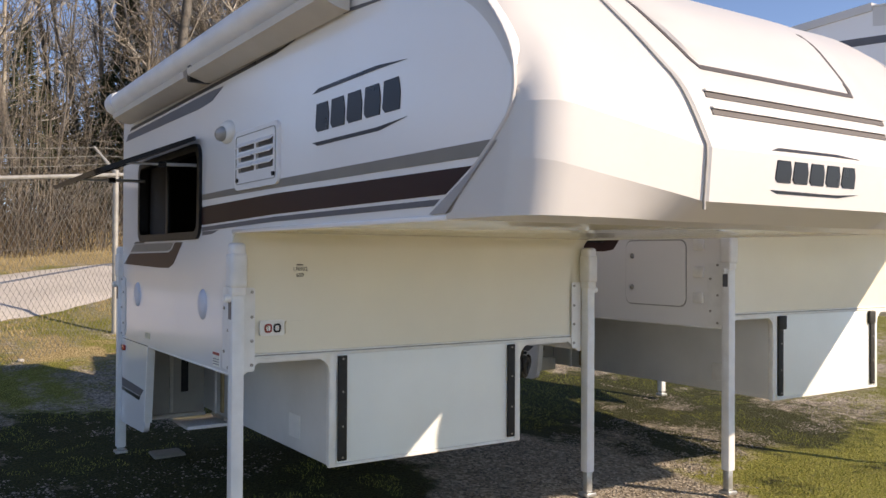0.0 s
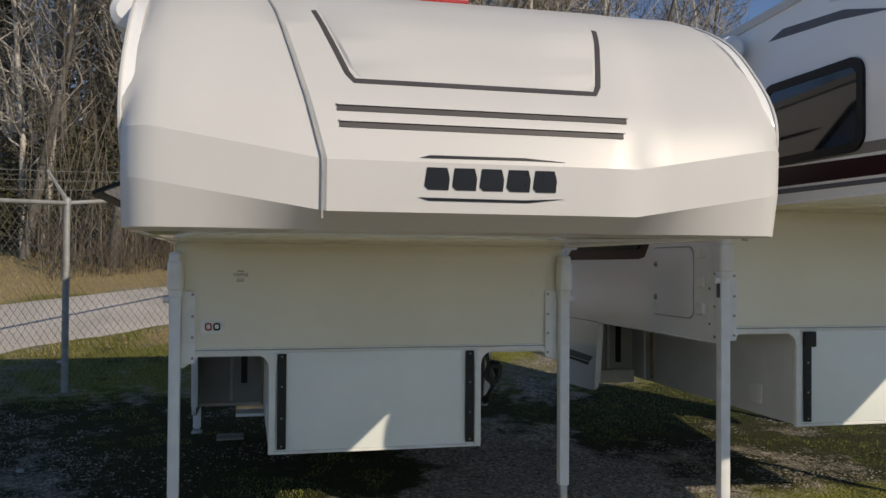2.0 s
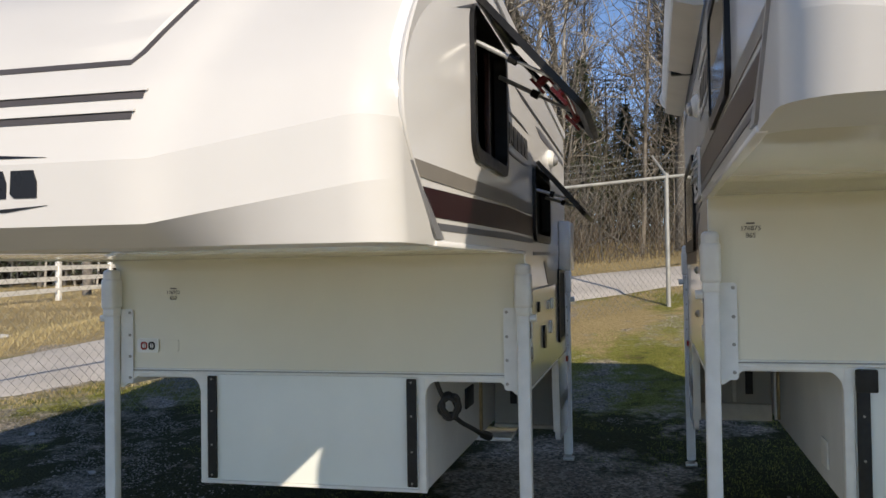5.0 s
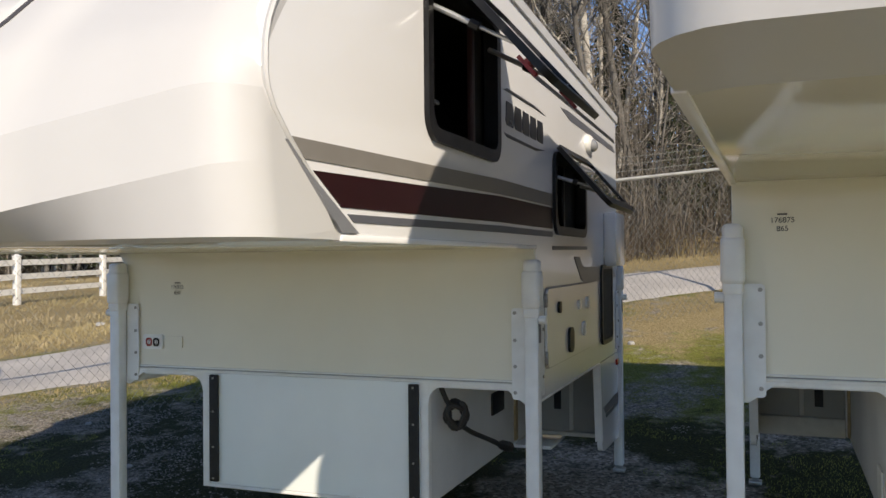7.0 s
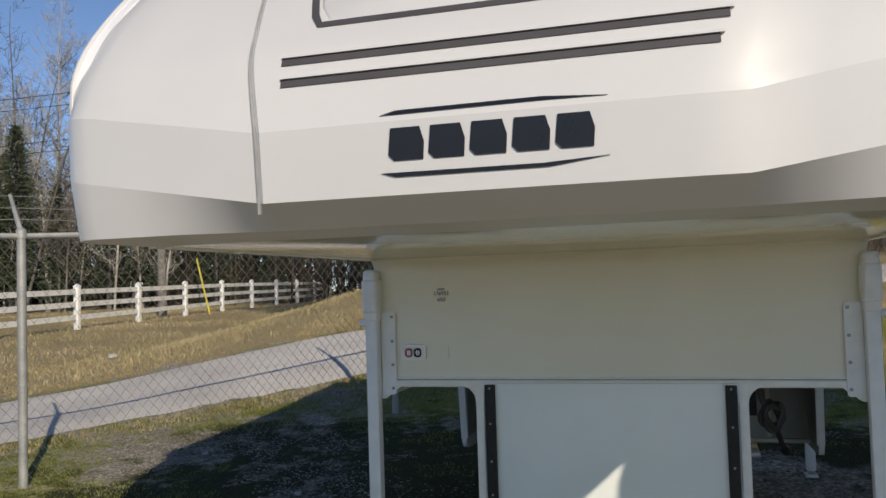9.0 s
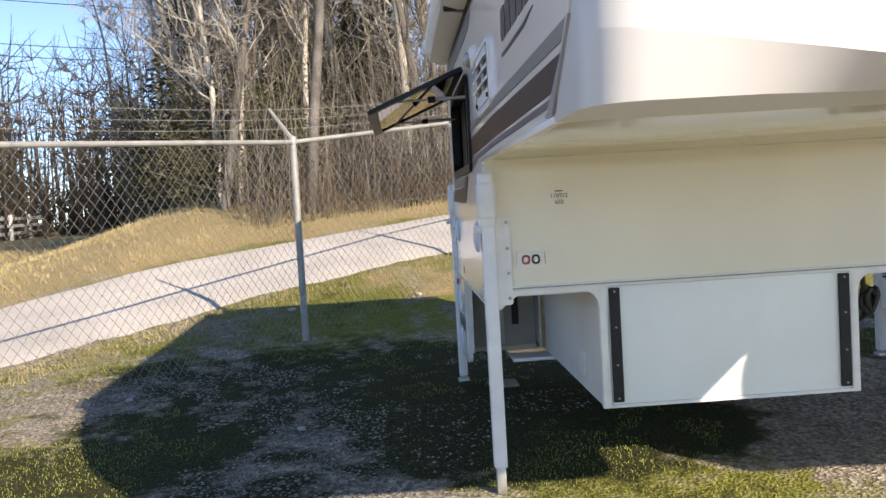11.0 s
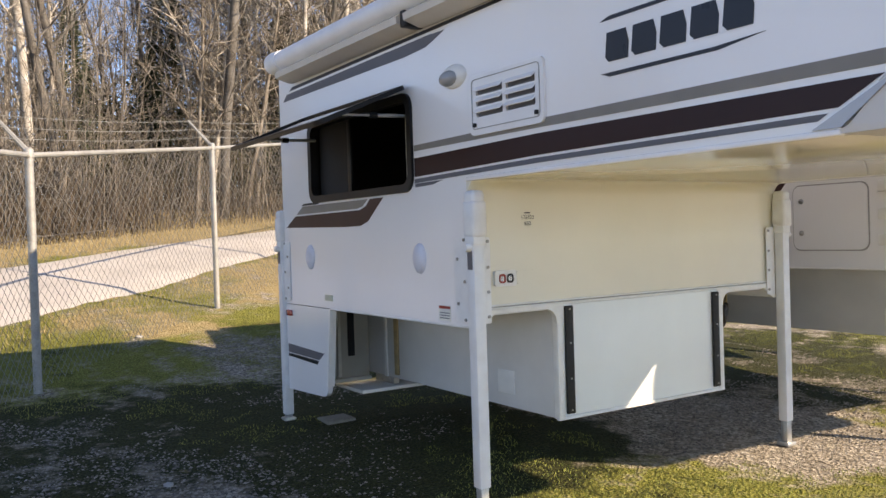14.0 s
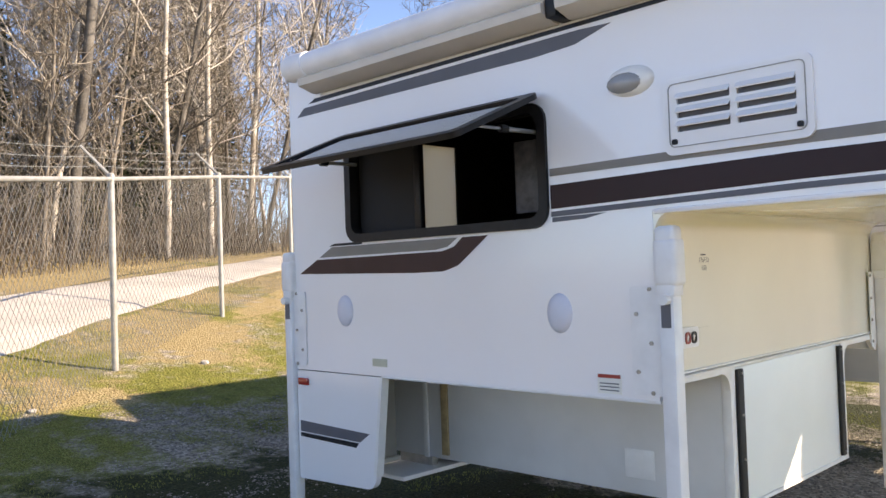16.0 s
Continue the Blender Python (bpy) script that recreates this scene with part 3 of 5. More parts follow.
def dome(bm, centre, rx, ry, depth, axis_sign, n=16, rings=5):
    """A low oval dome standing out along x."""
    cx, cy, cz = centre
    last = None
    for i in range(rings + 1):
        f = i / rings
        k, d = math.cos(f * math.pi / 2), math.sin(f * math.pi / 2) * depth
        ring = [bm.verts.new((cx + axis_sign * d, cy + rx * max(k, 0.02) * math.cos(6.28319 * j / n), cz + ry * max(k, 0.02) * math.sin(6.28319 * j / n))) for j in range(n)]
        if last:
            for j in range(n):
                bm.faces.new((last[j], last[(j + 1) % n], ring[(j + 1) % n], ring[j]))
        last = ring
    bm.faces.new(last)
    return bm


def porch_lamp(side, y, z, parent):
    w = side * HALF
    p = part("porch_lamp", dome(bmesh.new(), (w, y, z), 0.095, 0.055, 0.035, side), M["trim"], parent, "oval white porch light bezel")
    part("lens", dome(bmesh.new(), (w + side * 0.022, y + 0.012, z - 0.008), 0.07, 0.036, 0.03, side), M["smoke"], p, "smoky grey oval lens")


def jack(parent, x, y, foot, top, side, front=True):
    """A corner jack: head, square tube, inner leg, foot, brackets."""
    leg = part("jack_leg", boxed(x - 0.029, x + 0.029, y - 0.029, y + 0.029, foot + (0.13 if front else 0.03), top - 0.15, 0.007), M["jack"], parent, "white square jack tube")
    bm = boxed(x - 0.039, x + 0.039, y - 0.046, y + 0.040, top - 0.19, top - 0.03, 0.016, 3)
    box(bm, x - 0.034, x + 0.034, y - 0.040, y + 0.036, top - 0.06, top + 0.014, 0.018, 3)
    box(bm, x - 0.033, x + 0.033, y - 0.036, y + 0.034, top - 0.225, top - 0.175, 0.008)
    part("jack_head", bm, M["jack"], leg, "white jack motor head")
    part("inner_leg", boxed(x - 0.021, x + 0.021, y - 0.021, y + 0.021, foot + 0.012, foot + 0.14, 0.004), M["galv"], leg, "bare steel inner leg")
    part("foot_plate", boxed(x - 0.038, x + 0.038, y - 0.038, y + 0.038, foot - 0.012, foot + 0.010, 0.004), M["galv"], leg, "flat steel foot plate")
    part("crank_cover", tube(bmesh.new(), [(x + side * 0.03, y - 0.005, top - 0.235), (x + side * 0.06, y - 0.005, top - 0.235)], 0.018, 10), M["jack"], leg)
    part("jack_label", boxed(x + side * 0.0285, x + side * 0.031, y - 0.018, y + 0.018, top - 0.33, top - 0.25), M["slate"], leg)
    s = -1 if front else 1
    if front:
        part("front_bracket", plate("y", rr(x - side * 0.10 if side > 0 else x + 0.03, x - 0.03 if side > 0 else x + 0.10, 0.83, top - 0.19, 0.012, 2), -0.016, -0.0108), M["jack"], leg)
        for z in (0.86, 0.97, 1.08, top - 0.21):
            screw(leg, "y", -0.016, x - side * 0.085, z, -1)
    part("side_bracket", plate("x", rr(y + 0.01 if front else y - 0.13, y + 0.15 if front else y - 0.01, 0.84, top - 0.19, 0.012, 2), side * (HALF + 0.001), side * (HALF + 0.007)), M["jack"], leg)
    for k, z in enumerate((0.85, 0.92, 1.02, 1.12, top - 0.20)):
        screw(leg, "x", side * (HALF + 0.007), y + (0.125 if k % 2 else 0.07) * (1 if front else -0.8), z, side)
    return leg


def text_lines(lines, size, x, z0, parent, y):
    """Printed digits on the front wall."""
    for i, s in enumerate(lines):
        cu = bpy.data.curves.new("print", "FONT")
        cu.body, cu.size, cu.align_x = s, size, "CENTER"
        tmp = new("print", cu)
        dg = bpy.context.evaluated_depsgraph_get()
        me = bpy.data.meshes.new_from_object(tmp.evaluated_get(dg))
        bpy.data.objects.remove(tmp)
        me.materials.clear()
        me.materials.append(M["ink"])
        ob = new("printed_number", me)
        ob.parent = parent
        ob.matrix_basis = pose(x, y, z0 - i * size * 1.1, 90, 0, 0)


def camper(m, label, rear, feet, second=False):
    """A slide-in truck camper standing on four jacks; local origin under the middle of its front wall."""
    c = thing("truck_camper", label, "truck camper", m, "truck campers on jacks")
    roof_z = lambda y: interp(y, [-0.95, 2.1, 3], [2.470, 2.337, 2.31])
    well = 1.44 if not second else rear - 0.72
    # windows: left and right openings (y0, y1, z0, z1)
    left = [(0.455, 1.64, 1.455, 1.915)] if not second else [(0.98, rear - 0.30, 1.37, 1.76), (-1.17, -0.46, 1.67, 2.06)]
    right = [(-1.225, -0.545, 1.775, 2.265), (0.325, 1.035, 1.545, 1.905)] if not second else []
    seam_curve = [(y + 0.004, z) for y, z in smooth_run(SEAM[2:], 3)]
    for side, holes in ((-1, left), (1, right)):
        prof = [(rear, 0.82), (rear, roof_z(rear) - 0.01), (-0.95, 2.460)] + seam_curve[::-1] + [(-1.745, 1.474), (0.006, 1.474), (0.006, 0.82)]
        part("side_wall", plate("x", prof, side * HALF, side * (HALF - 0.035), [rr(*h, 0.06) for h in holes]), M["siding"], c, "glossy white fibreglass side", smooth=30)
    part("front_cap", front_cap(), M["cap"], c, "moulded white gelcoat nose", smooth=0).data.shade_smooth()
    # roof and rear
    bm = bmesh.new()
    for y0, y1 in ((-0.95, 0.6), (0.6, rear + 0.02)):
        vs = [bm.verts.new((s * (HALF + 0.012), y, roof_z(y) + dz)) for dz in (-0.03, 0.012) for y in (y0, y1) for s in (-1, 1)]
        for f in ((0, 1, 3, 2), (4, 6, 7, 5), (0, 4, 5, 1), (2, 3, 7, 6), (0, 2, 6, 4), (1, 5, 7, 3)):
            bm.faces.new([vs[i] for i in f])
    part("roof", bm, M["cap"], c, "white roof skin")
    pane = () if second else ([(-0.17, 1.42), (0.11, 1.42), (0.11, 2.05), (-0.17, 2.05)],)
    part("rear_wall", plate("y", [(-HALF + 0.036, 0.34), (HALF - 0.036, 0.34), (HALF - 0.036, roof_z(rear) - 0.03), (-HALF + 0.036, roof_z(rear) - 0.03)], rear - 0.03, rear + 0.002, pane), M["siding"], c)
    if not second:
        part("rear_shade", boxed(-0.18, 0.12, rear - 0.036, rear - 0.033, 1.41, 2.06), M["backlit"], c, "pale beige shade over the rear window")
    # underside of the overhang, cove and front wall
    part("overhang_floor", boxed(-HALF + 0.01, HALF - 0.01, -1.80, 0.02, 1.468, 1.500, 0.006), M["cream"], c, "cream underside of the bed overhang")
    cove = [(0.0, 1.16)] + [(-0.07 * (1 - math.cos(radians(a))), 1.402 + 0.066 * math.sin(radians(a))) for a in range(0, 91, 15)] + [(0.03, 1.468), (0.03, 0.90), (0.0, 0.90)]
    part("front_wall", plate("x", cove, -HALF + 0.002, HALF - 0.002), M["cream"], c, "cream fibreglass front wall with coved top")
    bm = boxed(-1.02, 1.02, -0.012, 0.01, 0.884, 0.896, 0.003)
    box(bm, -1.02, 1.02, -0.008, 0.01, 0.901, 0.909, 0.002)
    part("rail_trim", bm, M["trim"], c, "white aluminium rail")
    part("rail_shadow_gap", boxed(-1.015, 1.015, -0.004, 0.004, 0.8965, 0.9005), M["seam"], c)
    # wing floors
    for s in (-1, 1):
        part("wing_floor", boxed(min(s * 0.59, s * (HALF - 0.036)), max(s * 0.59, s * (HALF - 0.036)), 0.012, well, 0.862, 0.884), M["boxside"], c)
        # fillet where box and wing meet at the front, and sloped corner bracket
        pts = [(s * 0.55, 0.884), (s * 0.55, 0.80), (s * 0.592, 0.80)] + [(s * (0.592 + 0.07 * (1 - math.cos(radians(a)))), 0.80 + 0.07 * math.sin(radians(a))) for a in range(15, 91, 15)] + [(s * 0.95, 0.870), (s * 1.03, 0.81), (s * 1.05, 0.81), (s * 1.05, 0.884)]
        part("corner_flange", plate("y", pts, -0.010, 0.012), M["trim"], c, "white flange with rounded corner")
        part("side_lip", boxed(min(s * (HALF + 0.004), s * (HALF - 0.036)), max(s * (HALF + 0.004), s * (HALF - 0.036)), 0.0, well, 0.812, 0.822, 0.003), M["trim"], c)
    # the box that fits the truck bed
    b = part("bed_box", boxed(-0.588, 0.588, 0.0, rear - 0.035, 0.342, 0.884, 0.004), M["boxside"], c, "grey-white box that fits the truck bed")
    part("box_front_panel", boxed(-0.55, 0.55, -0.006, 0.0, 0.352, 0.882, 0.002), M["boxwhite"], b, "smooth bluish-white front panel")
    for s in (-1, 1):
        part("corner_post", boxed(min(s * 0.552, s * 0.592), max(s * 0.552, s * 0.592), -0.012, 0.03, 0.338, 0.882, 0.008), M["trim"], b)
        x0, x1 = sorted((s * 0.499, s * 0.547))
        st = part("rubber_strip", boxed(x0, x1, -0.022, -0.006, 0.362, 0.876, 0.004), M["rubber"], b, "black rubber rub strip")
        if second:
            part("strip_block", boxed(x0 - (0.002 if s < 0 else 0.022), x1 + (0.028 if s < 0 else 0.002), -0.028, -0.005, 0.79, 0.878, 0.006), M["rubber"], st)
        for z in (0.38, 0.53, 0.70, 0.86):
            screw(st, "y", -0.022, s * 0.523, z, -1, 0.005)
    part("bottom_trim", boxed(-0.592, 0.592, -0.010, 0.012, 0.334, 0.350, 0.003), M["trim"], b)
    part("side_vent_plate", boxed(-0.596, -0.588, 0.33, 0.47, 0.41, 0.53, 0.004), M["trim"], b, "square white vent plate")
    part("timber_batten", boxed(-0.602, -0.588, well + 0.06, well + 0.105, 0.365, 0.85, 0.003), M["wood"], b, "bare pine batten")
    part("box_corner_trim", boxed(-0.600, -0.588, well + 0.205, well + 0.235, 0.34, 0.86, 0.003), M["trim"], b)
    part("timber_batten", boxed(0.588, 0.602, well - 0.10, well - 0.05, 0.36, 0.83, 0.003), M["wood"], b, "bare pine batten")
    # folded entry step slung under the rear of the box
    if not second:
        st = part("entry_step", boxed(-0.78, 0.74, rear - 0.46, rear - 0.07, 0.250, 0.274, 0.006), M["siding"], c, "flat white folded entry step")
        for x in (-0.50, 0.50):
            part("step_hanger", boxed(x - 0.02, x + 0.02, rear - 0.40, rear - 0.15, 0.272, 0.344, 0.004), M["galv"], st)
    # rear skirts
    for s in (-1, 1):
        sk = [(rear, 0.815), (rear, 0.265), (well + 0.13, 0.285)] + [(well + 0.13 - 0.07 * math.sin(radians(a)), 0.355 - 0.07 * math.cos(radians(a))) for a in range(0, 80, 15)] + [(well + 0.0, 0.815)]
        k = part("rear_skirt", plate("x", sk, s * HALF, s * (HALF - 0.03)), M["siding"], c, "white rear skirt panel")
        part("skirt_edge", plate("x", [(well - 0.004, 0.815), (well + 0.014, 0.815), (well + 0.075, 0.36), (well + 0.057, 0.352)], s * (HALF + 0.003), s * (HALF - 0.04)), M["trim"], k)
        back = rear - (0.20 if not second else 0.28)
        x0, x1 = sorted((s * (HALF - 0.03), s * 0.59))
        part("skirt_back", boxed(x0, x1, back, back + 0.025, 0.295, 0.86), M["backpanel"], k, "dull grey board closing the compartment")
        # thin grey sheet added to darken the skirt's inner face
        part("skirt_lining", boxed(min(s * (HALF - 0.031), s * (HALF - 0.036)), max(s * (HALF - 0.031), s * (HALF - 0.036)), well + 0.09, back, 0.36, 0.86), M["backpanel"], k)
        part("back_rail", boxed(x0, x1, back - 0.03, back, 0.295, 0.32 if not second else 0.40, 0.004), M["shade"], k, "pale timber rail")
        part("back_batten", boxed(min(s * 0.80, s * 0.825), max(s * 0.80, s * 0.825), back - 0.018, back, 0.33 if not second else 0.41, 0.858, 0.003), M["shade"], k)
        decal_side("skirt_band", s, [(rear - 0.02, 0.505), (rear - 0.02, 0.56), (well + 0.10, 0.545), (well + 0.17, 0.50)], M["slate"], k)
        decal_side("skirt_band", s, [(rear - 0.02, 0.48), (rear - 0.02, 0.499), (well + 0.18, 0.494), (well + 0.20, 0.470)], M["ink"], k)
        part("black_hinge_strip", boxed(min(s * 0.745, s * 0.70), max(s * 0.745, s * 0.70), back - 0.010, back, 0.46, 0.84), M["black"], k)
        part("marker_reflector", boxed(min(s * HALF, s * (HALF + 0.014)), max(s * HALF, s * (HALF + 0.014)), rear - 0.10, rear - 0.02, 0.742, 0.778, 0.004), M["red"], c, "red side reflector")
    # jacks
    for s, y, f in ((-1, -0.045, feet[0]), (1, -0.045, feet[1]), (-1, rear + 0.035, feet[2]), (1, rear + 0.035, feet[3])):
        jack(c, s * (HALF - 0.004), y, f, 1.405, s, y < 0)
    # nose details
    for z, x0, x1 in ((1.827, -0.458, 0.470), (1.775, -0.452, 0.450)):
        part("nose_slot", strip_on_nose(dense((x0, z), (x1, z), 8), 0.018, 0.0, 0.003), M["groove"], c, "grey recessed nose slot")
        part("slot_lip", strip_on_nose(dense((x0, z + 0.0125), (x1 + 0.008, z + 0.0125), 8), 0.006, 0.0, 0.009), M["cap"], c)
    # flat dark ribbon on the surface, coloured as the shaded step round the panel
    u = dense((-0.505, 2.215), (-0.418, 1.955), 6) + dense((-0.398, 1.925), (0.392, 1.925), 10) + dense((0.412, 1.955), (0.505, 2.215), 6)
    part("nose_groove", strip_on_nose(u, 0.017, 0.0, 0.003), M["groove"], c, "dark grey ribbon for the shade in the groove round the raised panel")
    bm = bmesh.new()
    rows = []
    for k in range(9):
        z = 1.938 + 0.32 * k / 8
        half = interp(z, [1.938, 1.965, 2.215, 2.30], [0.380, 0.405, 0.492, 0.51])
        rows.append([bm.verts.new((f * half, nose_y(f * half, z) - 0.012 - (0.009 if 0 < k and abs(f) < 1 else 0.0) * (1 if k < 7 else (8 - k) / 2), z)) for f in (-1, -0.975, -0.5, 0, 0.5, 0.975, 1)])
    for r0, r1 in zip(rows, rows[1:]):
        for k in range(6):
            bm.faces.new((r0[k], r0[k + 1], r1[k + 1], r1[k]))
    part("raised_panel", bm, M["cap"], c, "raised white panel on the nose")
    part("nose_seam", strip_on_nose([(-fold_at(z) - 0.012, z) for z in np.arange(1.495, 2.40, 0.03)], 0.006, -0.010, -0.003), M["seam"], c)
    blocks, top, low = badge_shapes(0.425, 0.066)
    for name, shapes in (("badge_block", blocks), ("badge_bar", [top, low])):
        for s in shapes:
            part(name, on_nose([(-0.205 + a, 1.586 + q) for a, q in s], 0.0, 0.003), M["ink"], c)
    part("identification_lamp", boxed(-0.20, 0.19, -1.22, -1.15, 2.455, 2.497, 0.010), M["red"], c, "long red identification lamp on the roof edge")
    for x in (-0.7, 0.7):
        part("clearance_lamp", boxed(x - 0.05, x + 0.05, -1.13, -1.09, 2.44, 2.475, 0.008), M["red"], c, "small red clearance lamp")
    # numbers and sockets on the front wall
    sx, sz = (-0.745, 1.295) if not second else (-0.915, 1.425)
    part("sticker_bar", boxed(sx - 0.016, sx + 0.016, -0.003, 0, sz + 0.022, sz + 0.027), M["ink"], c)
    text_lines(["176932", "650"] if not second else ["176875", "865"], 0.026, sx, sz - 0.004, c, -0.0035)
    if not second:
        p = part("socket_plate", plate("y", rr(-0.948, -0.826, 0.990, 1.062, 0.012), -0.014, 0.0), M["trim"], c, "white wiring socket plate")
        for x, k in ((-0.908, "redsock"), (-0.864, "black")):
            part("socket", plate("y", rr(x - 0.018, x + 0.018, 1.004, 1.046, 0.014), -0.018, -0.010, [rr(x - 0.011, x + 0.011, 1.012, 1.038, 0.010)]), M[k], p)
            part("socket_pin", plate("y", rr(x - 0.004, x + 0.004, 1.010, 1.040, 0.003, 2), -0.016, -0.008), M["chrome"], p)
        part("blank_cover", plate("y", rr(-0.82, -0.715, 0.997, 1.055, 0.008), -0.007, 0.0), M["cream"], c, "cream blank cover plate")
    # side bands
    for s in (-1, 1):
        y_back = left[0][0] - 0.02 if s < 0 else (0.30 if not second else 0.3)
        if second:
            y_back = 0.86
        # heights of the taupe, maroon and slate bands at the rear end, near the nose and at the nose, upper and lower edge
        if s < 0 and not second:
            rows = ((1.664, 1.670, 1.668, 1.628, 1.636, 1.636), (1.602, 1.614, 1.606, 1.536, 1.530, 1.512), (1.502, 1.520, 1.524, 1.506, 1.500, 1.482))
        else:
            rows = ((1.715, 1.711, 1.672, 1.632, 1.657, 1.660), (1.652, 1.650, 1.611, 1.540, 1.555, 1.557), (1.545, 1.543, 1.526, 1.508, 1.518, 1.520))
        for name, key, (a, b, d, e, f, g), (t0, t1) in zip(("taupe_band", "maroon_band", "slate_band"), ("taupe", "maroon", "slate"), rows, ((-1.972, -1.905), (-1.872, -1.745), (-1.715, -1.685))):
            decal_side(name, s, [(y_back, a), (-0.5, b), (t0, d), (t1, e), (-0.5, f), (y_back, g)], M[key], c)
        decal_side("chevron", s, [(-1.985, 1.663), (-1.90, 1.604), (-1.67, 1.482), (-1.755, 1.482)], M["silver"], c, 0.009)
        part("belt_lip", boxed(min(s * (HALF - 0.02), s * (HALF + 0.006)), max(s * (HALF - 0.02), s * (HALF + 0.006)), -1.75, 0.0, 1.462, 1.479, 0.004), M["siding"], c)
        part("nose_joint", tube(bmesh.new(), [(s * (HALF + 0.001), y, z) for y, z in seam_curve], 0.007, 6), M["cap"], c)
    if not second:
        build_first(c, rear)
    else:
        build_second(c, rear)
    # near-black sheets stand in for the unlit rooms behind the windows
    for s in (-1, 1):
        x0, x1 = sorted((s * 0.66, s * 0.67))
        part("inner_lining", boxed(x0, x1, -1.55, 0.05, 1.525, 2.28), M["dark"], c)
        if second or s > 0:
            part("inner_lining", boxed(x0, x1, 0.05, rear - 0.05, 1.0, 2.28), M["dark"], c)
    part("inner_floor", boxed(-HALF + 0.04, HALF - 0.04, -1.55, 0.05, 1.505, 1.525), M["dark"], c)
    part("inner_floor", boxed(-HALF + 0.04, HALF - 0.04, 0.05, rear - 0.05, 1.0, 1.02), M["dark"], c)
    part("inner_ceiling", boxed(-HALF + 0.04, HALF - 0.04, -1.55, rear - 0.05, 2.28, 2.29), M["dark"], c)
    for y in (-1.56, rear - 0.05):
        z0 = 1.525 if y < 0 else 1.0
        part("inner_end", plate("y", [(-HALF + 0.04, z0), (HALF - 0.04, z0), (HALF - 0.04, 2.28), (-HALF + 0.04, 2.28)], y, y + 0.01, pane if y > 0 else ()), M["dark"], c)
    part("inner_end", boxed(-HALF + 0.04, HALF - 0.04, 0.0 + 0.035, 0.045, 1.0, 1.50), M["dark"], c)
    return c


def awning(side, y0, y1, z, parent):
    """A roll-out awning along the roof edge."""
    x = side * (HALF + 0.09)
    a = part("awning_roll", tube(bmesh.new(), [(x, y0 - 0.03, z), (x, y0, z), (x, y1, z), (x, y1 + 0.03, z)], [0.03, 0.057, 0.057, 0.03], 20), M["awning"], parent, "rolled white awning")
    for y, s in ((y0, -1), (y1, 1)):
        part("awning_end_cap", tube(bmesh.new(), [(x, y + s * -0.10, z), (x, y, z), (x, y + s * 0.05, z), (x, y + s * 0.07, z)], [0.062, 0.070, 0.066, 0.04], 20), M["awning"], a, "white moulded end cap")
    q = [(0.0, -0.02), (0.08, -0.05), (0.115, -0.075), (0.110, -0.105), (0.03, -0.130), (0.0, -0.130)]
    for ya, yb in ((y0 + 0.02, y0 + (y1 - y0) * 0.48), (y0 + (y1 - y0) * 0.50, y1 - 0.05)):
        bm = bmesh.new()
        v0 = [bm.verts.new((side * (HALF + 0.012 + p), ya, z + d)) for p, d in q]
        v1 = [bm.verts.new((side * (HALF + 0.012 + p), yb, z + d)) for p, d in q]
        bm.faces.new(v0)
        bm.faces.new(v1[::-1])
        for i in range(len(q)):
            bm.faces.new((v0[i], v0[(i + 1) % len(q)], v1[(i + 1) % len(q)], v1[i]))
        part("awning_case", bm, M["awnbox"], a, "beige awning arm case")
    ym = y0 + (y1 - y0) * 0.49
    part("awning_bracket", boxed(min(side * HALF, side * (HALF + 0.11)), max(side * HALF, side * (HALF + 0.11)), ym - 0.025, ym + 0.025, z - 0.128, z - 0.03, 0.008), M["black"], a)


